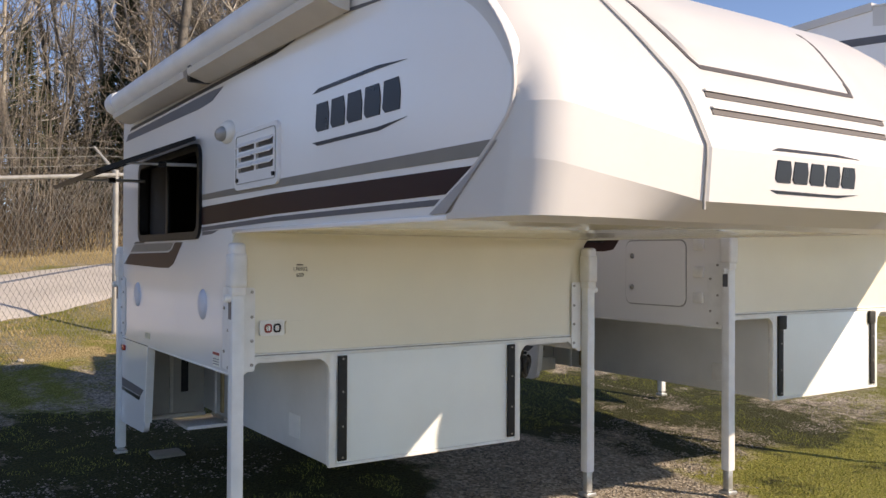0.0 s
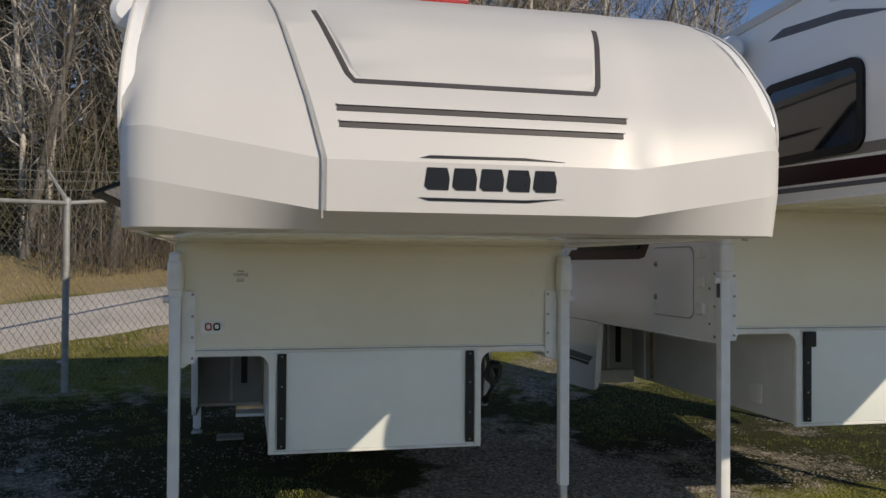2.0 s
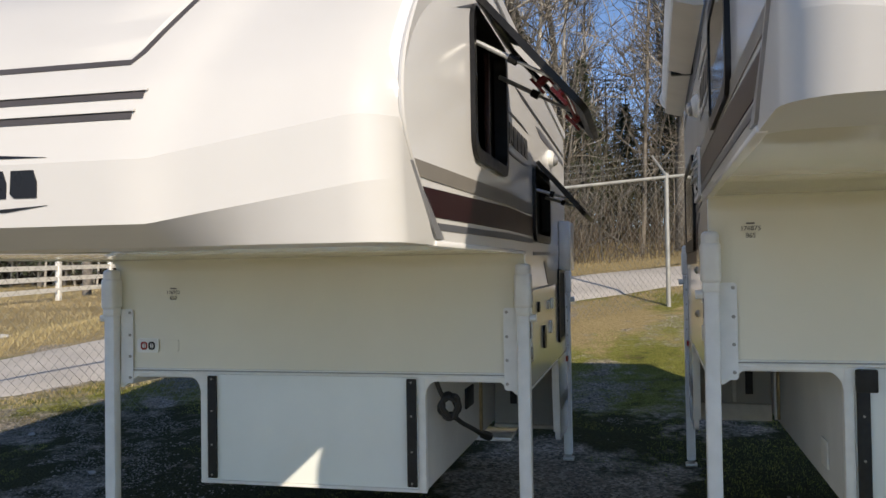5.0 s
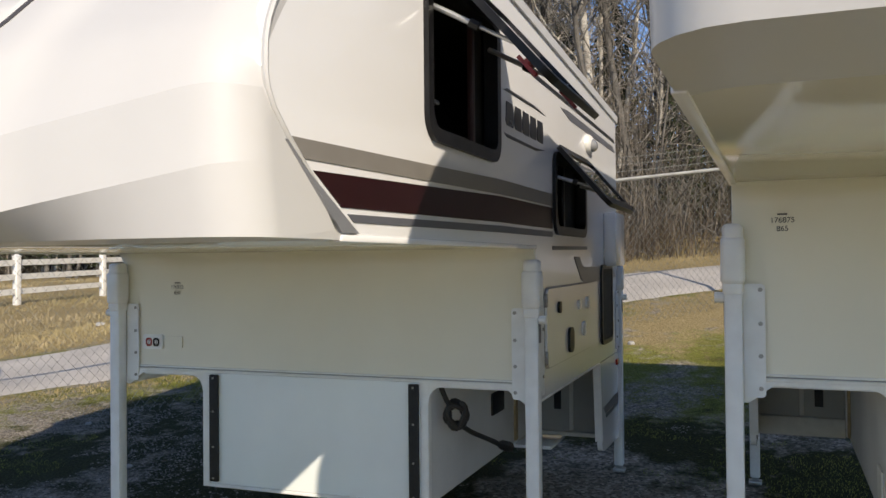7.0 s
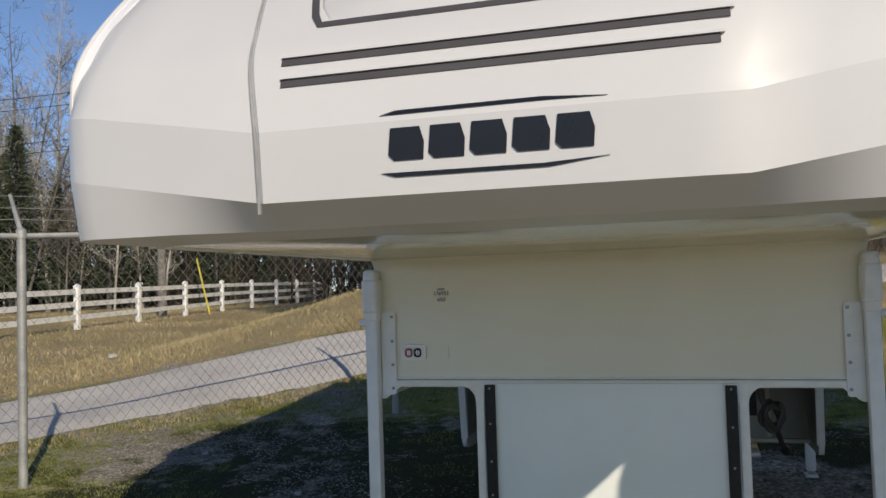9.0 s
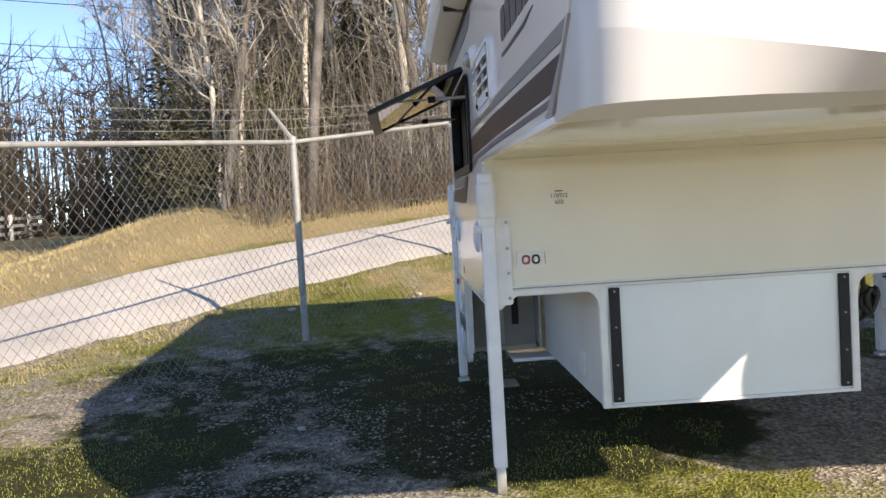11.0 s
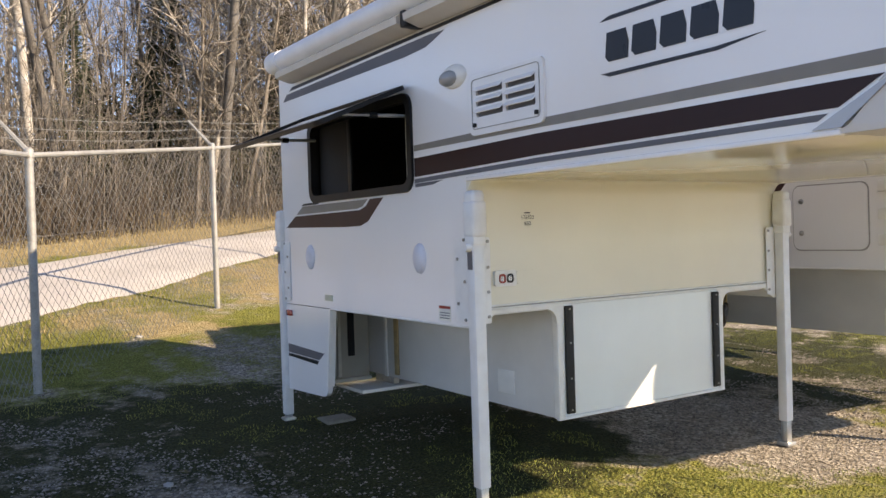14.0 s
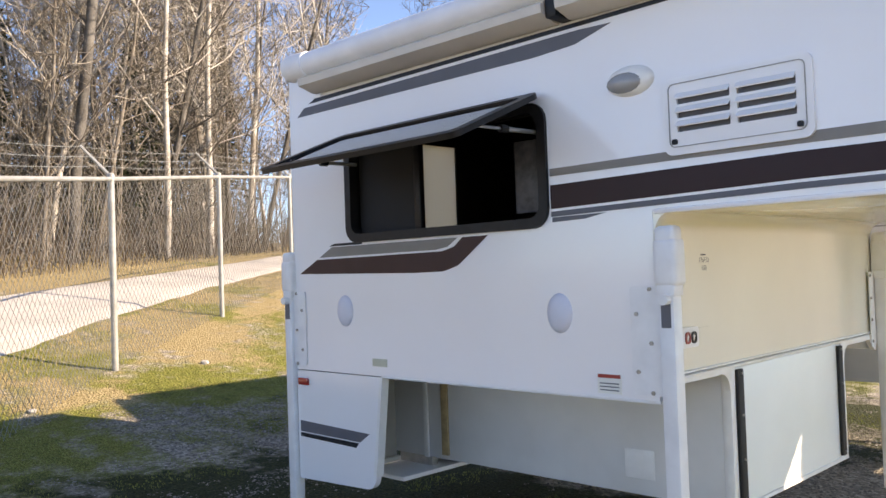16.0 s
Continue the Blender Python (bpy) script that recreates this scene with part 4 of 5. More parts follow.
def build_first(c, rear):
    """Side fittings of the camper with the propped windows."""
    def left_inside(win, w):
        part("flyscreen", boxed(w + 0.045, w + 0.052, 1.22, 1.61, 1.475, 1.895), M["screen"], win, "dark insect screen")
        part("screen_rim", boxed(w + 0.035, w + 0.055, 1.185, 1.225, 1.475, 1.895, 0.004), M["black"], win)
        part("wall_panel", boxed(w + 0.16, w + 0.18, 0.62, 0.74, 1.52, 1.82, 0.006), M["panelblue"], win, "small dark control panel")
        part("sill_track", boxed(w + 0.002, w + 0.030, 0.49, 1.60, 1.468, 1.482, 0.003), M["galv"], win)

    awning_window(-1, 0.455, 1.64, 1.455, 1.915, 0.50, 0.20, c, left_inside)

    def right_inside(win, w):
        part("screen_post", boxed(w - 0.05, w - 0.03, -0.72, -0.69, 1.77, 2.235, 0.004), M["brown"], win, "reddish brown slider post")
        part("flyscreen", boxed(w - 0.052, w - 0.046, -0.70, -0.57, 1.77, 2.235), M["screen"], win)
        part("blind_bar", boxed(w - 0.12, w - 0.10, -1.05, -0.85, 1.93, 1.945, 0.004), M["galv"], win)

    awning_window(1, -1.225, -0.545, 1.775, 2.265, 0.37, 0.40, c, right_inside, latches=True)

    def right_rear(win, w):
        part("flyscreen", boxed(w - 0.052, w - 0.046, 0.70, 1.02, 1.56, 1.89), M["screen"], win)
        part("slider_post", boxed(w - 0.05, w - 0.03, 0.68, 0.71, 1.56, 1.89, 0.004), M["black"], win)

    awning_window(1, 0.325, 1.035, 1.545, 1.905, 0.26, 0.28, c, right_rear)
    louver(-1, -0.555, -0.06, 1.650, 1.908, c)
    porch_lamp(-1, 0.07, 1.932, c)
    porch_lamp(1, 1.16, 2.05, c)
    side_badge(-1, -0.875, -1.500, 1.815, 1.917, c)
    side_badge(1, -0.435, 0.150, 1.922, 2.012, c)
    awning(-1, -1.19, 1.90, 2.325, c)
    # bands of the left side
    L = -1
    decal_side("upper_band", L, [(2.03, 2.105), (1.97, 2.145), (0.28, 2.160), (0.14, 2.155), (0.30, 2.110), (0.5, 2.100)], M["slate"], c)
    decal_side("upper_line", L, [(1.93, 2.160), (1.88, 2.180), (-0.55, 2.195), (-0.70, 2.200), (-0.5, 2.180)], M["ink"], c)
    decal_side("upper_band", L, [(-1.10, 2.215), (-1.62, 2.165), (-1.10, 2.20)], M["slate"], c)
    decal_side("short_band", L, [(0.43, 1.462), (0.43, 1.480), (0.19, 1.482), (0.28, 1.466)], M["slate"], c)
    decal_side("brown_band", L, [(2.045, 1.305), (1.90, 1.372), (1.02, 1.378), (0.95, 1.395), (0.90, 1.432), (0.76, 1.432), (0.93, 1.315), (1.02, 1.292), (1.2, 1.290)], M["brown"], c)
    decal_side("taupe_sweep", L, [(1.88, 1.382), (1.78, 1.430), (0.93, 1.432), (0.99, 1.396), (1.06, 1.386)], M["taupe"], c)
    decal_side("dark_line", L, [(1.80, 1.434), (1.76, 1.446), (1.55, 1.446), (1.55, 1.434)], M["ink"], c)
    for y in (1.69, 0.414):
        part("oval_cover", dome(bmesh.new(), (-HALF, y, 1.12), 0.058, 0.076, 0.022, -1), M["domelens"], c, "pale oval plastic cover")
    part("warning_label", boxed(-HALF - 0.003, -HALF, 1.40, 1.50, 0.865, 0.90), M["sticker2"], c)
    p = part("rating_label", boxed(-HALF - 0.003, -HALF, 0.155, 0.255, 0.835, 0.905), M["paper"], c)
    part("label_bar", boxed(-HALF - 0.004, -HALF, 0.158, 0.252, 0.890, 0.903), M["redsock"], p)
    for z in (0.845, 0.857, 0.869):
        part("label_bar", boxed(-HALF - 0.004, -HALF, 0.165, 0.245, z, z + 0.004), M["slate"], p)
    # bands and hatch of the right side
    R = 1
    decal_side("upper_band", R, [(2.05, 2.105), (1.98, 2.135), (0.65, 2.150), (0.50, 2.140), (0.70, 2.110)], M["slate"], c)
    decal_side("upper_line", R, [(2.05, 2.165), (2.0, 2.185), (-0.1, 2.205), (-0.25, 2.200), (0.0, 2.185)], M["ink"], c)
    decal_side("nose_band", R, [(-0.95, 2.36), (-1.42, 2.20), (-1.0, 2.32)], M["slate"], c)
    decal_side("short_band", R, [(0.30, 1.462), (1.10, 1.470), (1.10, 1.488), (0.30, 1.480)], M["slate"], c)
    decal_side("brown_band", R, [(2.045, 1.305), (1.90, 1.372), (1.02, 1.378), (0.95, 1.395), (0.90, 1.432), (0.76, 1.432), (0.93, 1.315), (1.02, 1.292), (1.2, 1.290)], M["taupe"], c)
    h = part("hatch_door", plate("x", rr(0.14, 1.18, 0.945, 1.29, 0.05), HALF, HALF + 0.012), M["siding"], c, "white generator hatch")
    part("hatch_gap", plate("x", rr(0.132, 1.188, 0.937, 1.298, 0.055), HALF, HALF + 0.003), M["seam"], h)
    for y, z, r in ((0.36, 1.20, 0.022), (0.80, 1.19, 0.02), (1.02, 1.19, 0.026), (0.60, 1.03, 0.05), (0.92, 1.06, 0.03)):
        part("hatch_latch", plate("x", rr(y - r, y + r, z - r * 1.2, z + r * 1.2, r * 0.7), HALF + 0.01, HALF + 0.024), M["black" if r in (0.022, 0.05) else "trim"], h)
    for z in (0.99, 1.24):
        part("hatch_hinge", boxed(HALF, HALF + 0.016, 0.128, 0.15, z - 0.03, z + 0.03, 0.004), M["zinc"], h)
    d = part("side_door_window", plate("x", rr(1.50, 1.84, 0.93, 1.37, 0.04), HALF, HALF + 0.010), M["screen"], c, "dark narrow screened side window")
    part("door_rim", plate("x", rr(1.485, 1.855, 0.915, 1.385, 0.05), HALF, HALF + 0.014, [rr(1.51, 1.83, 0.94, 1.36, 0.035)]), M["black"], d)
    # plain compartment box on the side wall
    part("outside_cabinet", boxed(HALF, HALF + 0.075, 1.62, 1.95, 1.375, 1.70, 0.012), M["siding"], c, "white compartment box standing out from the side")
    # shore cord hanging in the wheel well
    bm = bmesh.new()
    coil = []
    for k in range(72):
        a = 6.28319 * 3.2 * k / 71
        r = 0.043 + 0.010 * math.sin(2.3 * a)
        c_, w_ = r * math.cos(a), 0.016 * math.sin(a * 0.55)
        coil.append((0.69 + 0.80 * c_ - 0.5 * w_, 0.075 + 0.45 * c_ + w_, 0.735 + 1.15 * r * math.sin(a)))
    tube(bm, coil, 0.0125, 8)
    tube(bm, [(0.635, 0.03, 0.868), (0.640, 0.04, 0.84), (0.652, 0.055, 0.80), (0.672, 0.07, 0.76)], 0.012, 8)
    part("shore_cord", bm, M["cord"], c, "coiled black power cord")
    part("cord_tail", tube(bmesh.new(), [(0.70, 0.09, 0.69), (0.72, 0.20, 0.635), (0.745, 0.36, 0.575), (0.765, 0.47, 0.53), (0.77, 0.50, 0.52), (0.785, 0.58, 0.495)], [0.012, 0.012, 0.012, 0.013, 0.024, 0.026], 8), M["cord"], c)
    part("cord_end", tube(bmesh.new(), [(-0.61, 1.36, 0.852), (-0.63, 1.42, 0.846), (-0.66, 1.47, 0.850)], 0.011, 8), M["cord"], c)
    part("vent_grille", boxed(0.588, 0.60, 0.90, 1.12, 0.58, 0.70, 0.004), M["black"], c, "black box vent")


def build_second(c, rear):
    """Side fittings of the neighbouring camper."""
    nothing = lambda win, w: None
    awning_window(-1, 0.98, rear - 0.30, 1.37, 1.76, 0, 0, c, nothing, True)
    awning_window(-1, -1.17, -0.46, 1.67, 2.06, 0, 0, c, nothing, True)
    louver(-1, 0.40, 0.82, 1.50, 1.73, c)
    porch_lamp(-1, 0.62, 1.95, c)
    side_badge(-1, 0.38, -0.22, 1.885, 1.985, c)
    awning(-1, -0.25, rear - 0.15, 2.31, c)
    decal_side("upper_band", -1, [(rear - 0.1, 2.105), (rear - 0.15, 2.145), (0.28, 2.160), (0.14, 2.155), (0.30, 2.110)], M["slate"], c)
    decal_side("upper_band", -1, [(-0.48, 2.30), (-0.60, 2.335), (-1.05, 2.30), (-1.36, 2.215), (-1.0, 2.265)], M["slate"], c)
    decal_side("short_band", -1, [(0.92, 1.46), (0.92, 1.48), (0.40, 1.482), (0.46, 1.466)], M["slate"], c)
    decal_side("short_band", -1, [(0.92, 1.42), (0.92, 1.44), (0.60, 1.442), (0.66, 1.426)], M["slate"], c)
    decal_side("brown_band", -1, [(rear - 0.03, 1.29), (rear - 0.15, 1.372), (1.10, 1.378), (1.0, 1.40), (0.95, 1.432), (0.76, 1.432), (0.93, 1.305), (1.02, 1.292)], M["brown"], c)
    h = part("hatch_door", plate("x", rr(0.28, 0.80, 0.94, 1.36, 0.05), -HALF, -HALF - 0.010), M["siding"], c, "white side hatch")
    part("hatch_gap", plate("x", rr(0.272, 0.808, 0.932, 1.368, 0.055), -HALF, -HALF - 0.003), M["seam"], h)
    for z in (1.05, 1.26):
        part("hatch_latch", dome(bmesh.new(), (-HALF - 0.01, 0.74, z), 0.018, 0.018, 0.016, -1), M["zinc"], h)
    for z in (1.00, 1.16, 1.33):
        part("socket_cover", boxed(-HALF - 0.022, -HALF, 0.13, 0.21, z - 0.035, z + 0.035, 0.008), M["trim"], c, "white hinged socket cover")


camper(Matrix.Identity(4), "white truck camper with maroon stripes and propped-open windows on jacks", 2.10, (-0.01, -0.03, 0.06, 0.045))
second = camper(pose(2.945, -0.39, 0.115, 0, 0, -0.8), "white truck camper with closed dark windows on jacks", 2.43, (-0.165, -0.25, -0.07, -0.10), True)
# the neighbour's front wall is taller: its upper body stands 9 cm higher
KEEP = ("jack", "inner_leg", "foot", "crank", "front_bracket", "side_bracket", "screw", "number_sticker", "sticker_bar", "printed")
for o in second.children_recursive:
    if o.type == "MESH" and not o.name.startswith(KEEP):
        for v in o.data.vertices:
            v.co.z += 0.09 * (sstep(1.37, 1.45, v.co.z) if not o.name.startswith("front_wall") else v.co.z > 1.3)


# ---- chain-link fence with barbed wire arms ----
POSTS = [(-7.4, -4.4), (-5.75, -1.65), (-4.12, 1.06), (-2.35, 3.80), (-0.25, 6.10), (1.94, 7.92), (4.3, 9.75), (6.75, 11.5), (9.3, 13.2), (11.9, 14.8), (14.6, 16.2)]
FENCE_H = 1.77


def chain_link(a, b, parent):
    """Woven wire between two posts: crossing slanted wires."""
    a, b = Vector((*a, height(*a) + 0.03)), Vector((*b, height(*b) + 0.03))
    ln, up = (b.xy - a.xy).length, FENCE_H - 0.05
    step, verts, faces = 0.085, [], []
    d2 = (b - a).xy.normalized()
    nx, ny = -d2.y, d2.x
    k = 1.18
    for sgn in (1, -1):
        s = -up / k
        while s < ln:
            s0, s1 = s, s + up / k
            za, zb = 0.0, up
            if s0 < 0:
                za, s0 = -s0 * k, 0.0
            if s1 > ln:
                zb, s1 = up - (s1 - ln) * k, ln
            if zb - za > 0.01:
                p = []
                for q, z in ((s0, za), (s1, zb)):
                    zz = z if sgn > 0 else up - z
                    g = a.lerp(b, q / ln)
                    p.append(Vector((g.x, g.y, g.z + zz)))
                i0 = len(verts)
                for pt in p:
                    for ox, oz in ((0.0019, 0.0012), (-0.0019, 0.0012), (0, -0.0022)):
                        verts.append((pt.x + nx * ox + nx * 0.0015 * sgn, pt.y + ny * ox + ny * 0.0015 * sgn, pt.z + oz))
                for e in range(3):
                    faces.append((i0 + e, i0 + (e + 1) % 3, i0 + 3 + (e + 1) % 3, i0 + 3 + e))
            s += step
    me = bpy.data.meshes.new("wire_mesh")
    me.from_pydata(verts, [], faces)
    me.materials.append(M["wire"])
    ob = new("wire_mesh", me)
    ob.parent = parent
    return tagged(ob, "woven diamond wire", kind="stuff")


def make_fence():
    f = thing("chain_link_fence", "grey chain-link fence with barbed wire on slanted arms", "fence")
    tips = []
    for i, p in enumerate(POSTS):
        g = height(*p)
        post = part("fence_post", tube(bmesh.new(), [(*p, g - 0.1), (*p, g + FENCE_H - 0.01)], 0.031, 12), M["post"], f, "galvanised round post")
        part("post_cap", tube(bmesh.new(), [(*p, g + FENCE_H - 0.03), (*p, g + FENCE_H + 0.03), (*p, g + FENCE_H + 0.045)], [0.037, 0.035, 0.018], 12), M["post"], post)
        q = POSTS[min(i + 1, len(POSTS) - 1)] if i + 1 < len(POSTS) else POSTS[i - 1]
        d = (Vector(q) - Vector(p)).normalized() * (1 if i + 1 < len(POSTS) else -1)
        n = Vector((-d.y, d.x))
        # arms lean out over the lane
        tip = Vector((p[0] + n.x * 0.29, p[1] + n.y * 0.29, g + FENCE_H + 0.31))
        part("barb_arm", tube(bmesh.new(), [(*p, g + FENCE_H + 0.01), tip], [0.020, 0.013], 6), M["post"], post, "slanted steel arm")
        tips.append((Vector((*p, g + FENCE_H + 0.01)), tip))
        if i + 1 < len(POSTS):
            g2 = height(*q)
            part("top_rail", tube(bmesh.new(), [(*p, g + FENCE_H - 0.012), (*q, g2 + FENCE_H - 0.012)], 0.021, 10), M["post"], f, "round top rail")
            chain_link(p, q, f)
    for k in (0.35, 0.65, 0.97):
        pts = []
        for (a0, a1), (b0, b1) in zip(tips, tips[1:]):
            a, b = a0.lerp(a1, k), b0.lerp(b1, k)
            for j in range(6):
                m_ = a.lerp(b, j / 6)
                m_.z -= 0.03 * 4 * (j / 6) * (1 - j / 6)
                pts.append(m_)
        bm = tube(bmesh.new(), pts, 0.0028, 4)
        for a, b in zip(pts, pts[1:]):
            for j in range(4):
                c = a.lerp(b, j / 4)
                for o in ((0.015, 0.01, 0.02), (-0.012, 0.014, -0.02)):
                    tube(bm, [c - Vector(o), c + Vector(o)], 0.002, 3, False)
        part("barbed_wire", bm, M["wire"], f, "thin barbed wire")
    return f


make_fence()


# ---- white board fence, utility pole, cables ----
def make_board_fence():
    f = thing("board_fence", "white three-rail board fence beyond the lane", "fence")
    line = [(-16.9 - 0.68 * k, 17.0 + 3.8 * k) for k in range(-4, 9)]
    for i, p in enumerate(line):
        g = height(*p)
        post = part("fence_post", boxed(p[0] - 0.075, p[0] + 0.075, p[1] - 0.075, p[1] + 0.075, g - 0.1, g + 1.27, 0.01), M["vinylfence"], f)
        bm = bmesh.new()
        bmesh.ops.create_cone(bm, cap_ends=True, segments=4, radius1=0.125, radius2=0.02, depth=0.07, matrix=pose(p[0], p[1], g + 1.30, 0, 0, 45))
        part("post_cap", bm, M["vinylfence"], post)
        if i + 1 < len(line):
            q = line[i + 1]
            g2 = height(*q)
            d = Vector((q[0] - p[0], q[1] - p[1])).normalized()
            n = Vector((-d.y, d.x)) * 0.025
            for z in (0.28, 0.66, 1.03):
                bm = bmesh.new()
                vs = []
                for a, ga in ((p, g), (q, g2)):
                    for s, dz in ((-1, 0), (1, 0), (1, 0.15), (-1, 0.15)):
                        vs.append(bm.verts.new((a[0] + s * n.x, a[1] + s * n.y, ga + z + dz)))
                for k in range(4):
                    bm.faces.new((vs[k], vs[(k + 1) % 4], vs[4 + (k + 1) % 4], vs[4 + k]))
                part("rail", bm, M["vinylfence"], f)


make_board_fence()
PX, PY = -19.2, 24.5
pole = thing("utility_pole", "weathered wooden utility pole with crossarm", "pole")
g = height(PX, PY)
part("pole_shaft", tube(bmesh.new(), [(PX, PY, g - 0.2), (PX, PY, g + 5), (PX, PY, g + 9.5)], [0.17, 0.15, 0.12], 14), M["pole"], pole)
part("crossarm", boxed(PX - 0.9, PX + 0.9, PY - 0.06, PY + 0.06, g + 8.7, g + 8.82, 0.01), M["pole"], pole)
part("guy_guard", tube(bmesh.new(), [(PX + 1.7, PY + 0.6, g), (PX + 1.25, PY + 0.45, g + 2.2)], 0.035, 8), M["yellow"], pole, "yellow guy wire guard")
part("guy_wire", tube(bmesh.new(), [(PX + 1.7, PY + 0.6, g), (PX, PY, g + 7.5)], 0.008, 5), M["cable"], pole)
for k, (dz, off) in enumerate(((8.9, -0.8), (8.9, 0.8), (7.3, 0.0), (6.9, 0.0))):
    pts = []
    for i in range(21):
        s = (i - 10) / 10
        x = PX + off * 0.3 + 60 * s
        y = PY + off + 14 * s
        pts.append((x, y, g + dz - 1.2 * (4 * abs(s) * (1 - abs(s)))))
    solo("power_line", tube(bmesh.new(), pts, 0.014, 5), M["cable"], "thin black overhead power line", "cable", "overhead lines")


# ---- winter wood ----
rng = random.Random(7)
BARK = [mat("bark_grey", (0.18, 0.168, 0.15), 0.9, vary=0.2, scale=3, fine=0.4, bump=0.4, bump_scale=30, color2=(0.05, 0.043, 0.036)),
        mat("bark_tan", (0.27, 0.24, 0.20), 0.9, vary=0.2, scale=3, fine=0.4, bump=0.4, bump_scale=30, color2=(0.075, 0.06, 0.045)),
        mat("bark_pale", (0.60, 0.57, 0.515), 0.9, vary=0.2, scale=3, fine=0.4, bump=0.4, bump_scale=30, color2=(0.21, 0.18, 0.145))]


def bent(start, d, ln, n, wander, lift):
    pts, p = [start], start.copy()
    for i in range(n):
        d = (d + Vector((rng.uniform(-1, 1), rng.uniform(-1, 1), rng.uniform(-0.6, 0.8))) * wander + Vector((0, 0, lift))).normalized()
        p = p + d * ln / n
        pts.append(p.copy())
    return pts


class Soup:
    """Collects tapered tubes quickly as plain lists."""

    def __init__(self):
        self.v, self.f = [], []

    def tube(self, pts, r0, r1, sides):
        n = len(pts) - 1
        last = None
        for i, p in enumerate(pts):
            d = (pts[min(i + 1, n)] - pts[max(i - 1, 0)]).normalized()
            a = d.orthogonal().normalized()
            b = d.cross(a)
            r = r0 + (r1 - r0) * i / n
            base = len(self.v)
            for k in range(sides):
                t = 6.28319 * k / sides
                q = p + (a * math.cos(t) + b * math.sin(t)) * r
                self.v.append((q.x, q.y, q.z))
            if last is not None:
                for k in range(sides):
                    self.f.append((last + k, last + (k + 1) % sides, base + (k + 1) % sides, base + k))
            last = base

    def mesh(self, name, material):
        me = bpy.data.meshes.new(name)
        me.from_pydata(self.v, [], self.f)
        me.materials.append(material)
        me.shade_smooth()
        return me


def bare_tree(tall, girth, bark, first):
    """A leafless tree: trunk, limbs, branches and fine twigs."""
    trunk, crown = Soup(), Soup()
    stem = bent(Vector((0, 0, -0.2)), Vector((rng.uniform(-0.06, 0.06), rng.uniform(-0.06, 0.06), 1)), tall, 10, 0.085, 0.05)
    trunk.tube(stem, girth, girth * 0.16, 8)
    for i in range(int(18 + tall * 1.2)):
        f = rng.uniform(first, 0.98)
        k = f * 10
        p = stem[int(k)].lerp(stem[min(int(k) + 1, 10)], k - int(k))
        a = rng.uniform(0, 6.283)
        ln = tall * rng.uniform(0.10, 0.24) * (1.15 - f * 0.6)
        limb = bent(p, Vector((math.cos(a), math.sin(a), rng.uniform(0.35, 1.3))), ln, 5, 0.20, 0.06)
        crown.tube(limb, girth * 0.30 * (1.1 - f), 0.010, 5)
        for j in range(rng.randint(4, 7)):
            q = limb[rng.randint(1, 5)]
            br = bent(q, Vector((rng.uniform(-1, 1), rng.uniform(-1, 1), rng.uniform(-0.1, 1.1))), ln * rng.uniform(0.3, 0.6), 4, 0.26, 0.04)
            crown.tube(br, 0.013, 0.005, 4)
            for w in range(rng.randint(3, 5)):
                t = bent(br[rng.randint(1, 4)], Vector((rng.uniform(-1, 1), rng.uniform(-1, 1), rng.uniform(-0.3, 1))), ln * rng.uniform(0.15, 0.32), 3, 0.3, 0.02)
                crown.tube(t, 0.006, 0.0025, 3)
    return trunk.mesh("trunk", bark), crown.mesh("crown", bark)


def plant(kind, trunk, crown, label, m, group):
    t = thing(kind, label, "tree", m, group)
    for name, me in (("trunk", trunk), ("crown", crown)):
        o = new(name, me)
        o.parent = t
    return t


KINDS = [(13, 0.08, 0, 0.14), (15, 0.08, 2, 0.20), (11, 0.050, 2, 0.14), (16, 0.092, 0, 0.20), (9, 0.05, 1, 0.10), (14, 0.065, 2, 0.16), (6, 0.035, 0, 0.06), (12, 0.07, 2, 0.12)]
TREES = [(bare_tree(a, b, BARK[c], d), ("grey", "tan", "pale")[c]) for a, b, c, d in KINDS]


def wood_spot(s, deep):
    """A place so far along the lane and so deep past its far edge."""
    a, b = road_edges(s)
    o = (b - a).normalized()
    p = b + o * deep
    return p.x, p.y


def clearing(x, y):
    """The meadow by the board fence, kept free of trees."""
    return x < 1.5 - 0.395 * (y + 3.8) and y < 38


placed = 0
while placed < 190:
    if placed < 125:
        s, deep = rng.uniform(0.6, 8.6), 1.6 + 24 * rng.random() ** 1.5
    elif placed < 173:
        s, deep = rng.uniform(6.2, 8.95), 1.6 + 9 * rng.random() ** 1.5
    else:
        s, deep = rng.uniform(3.2, 4.6), 3 + 20 * rng.random()
    x, y = wood_spot(s, deep)
    if clearing(x, y):
        if s > 3:
            continue
        x, y = wood_spot(s, 36 + rng.uniform(0, 22))
    (trunk, crown), tone = TREES[rng.randrange(len(TREES))]
    k = rng.uniform(0.8, 1.2)
    m = pose(x, y, height(x, y), rng.uniform(-6, 6), rng.uniform(-6, 6), rng.uniform(0, 360)) @ Matrix.Scale(k, 4)
    plant("bare_tree", trunk, crown, f"leafless winter tree with {tone} bark at the wood's edge", m, "trees of the winter wood")
    placed += 1


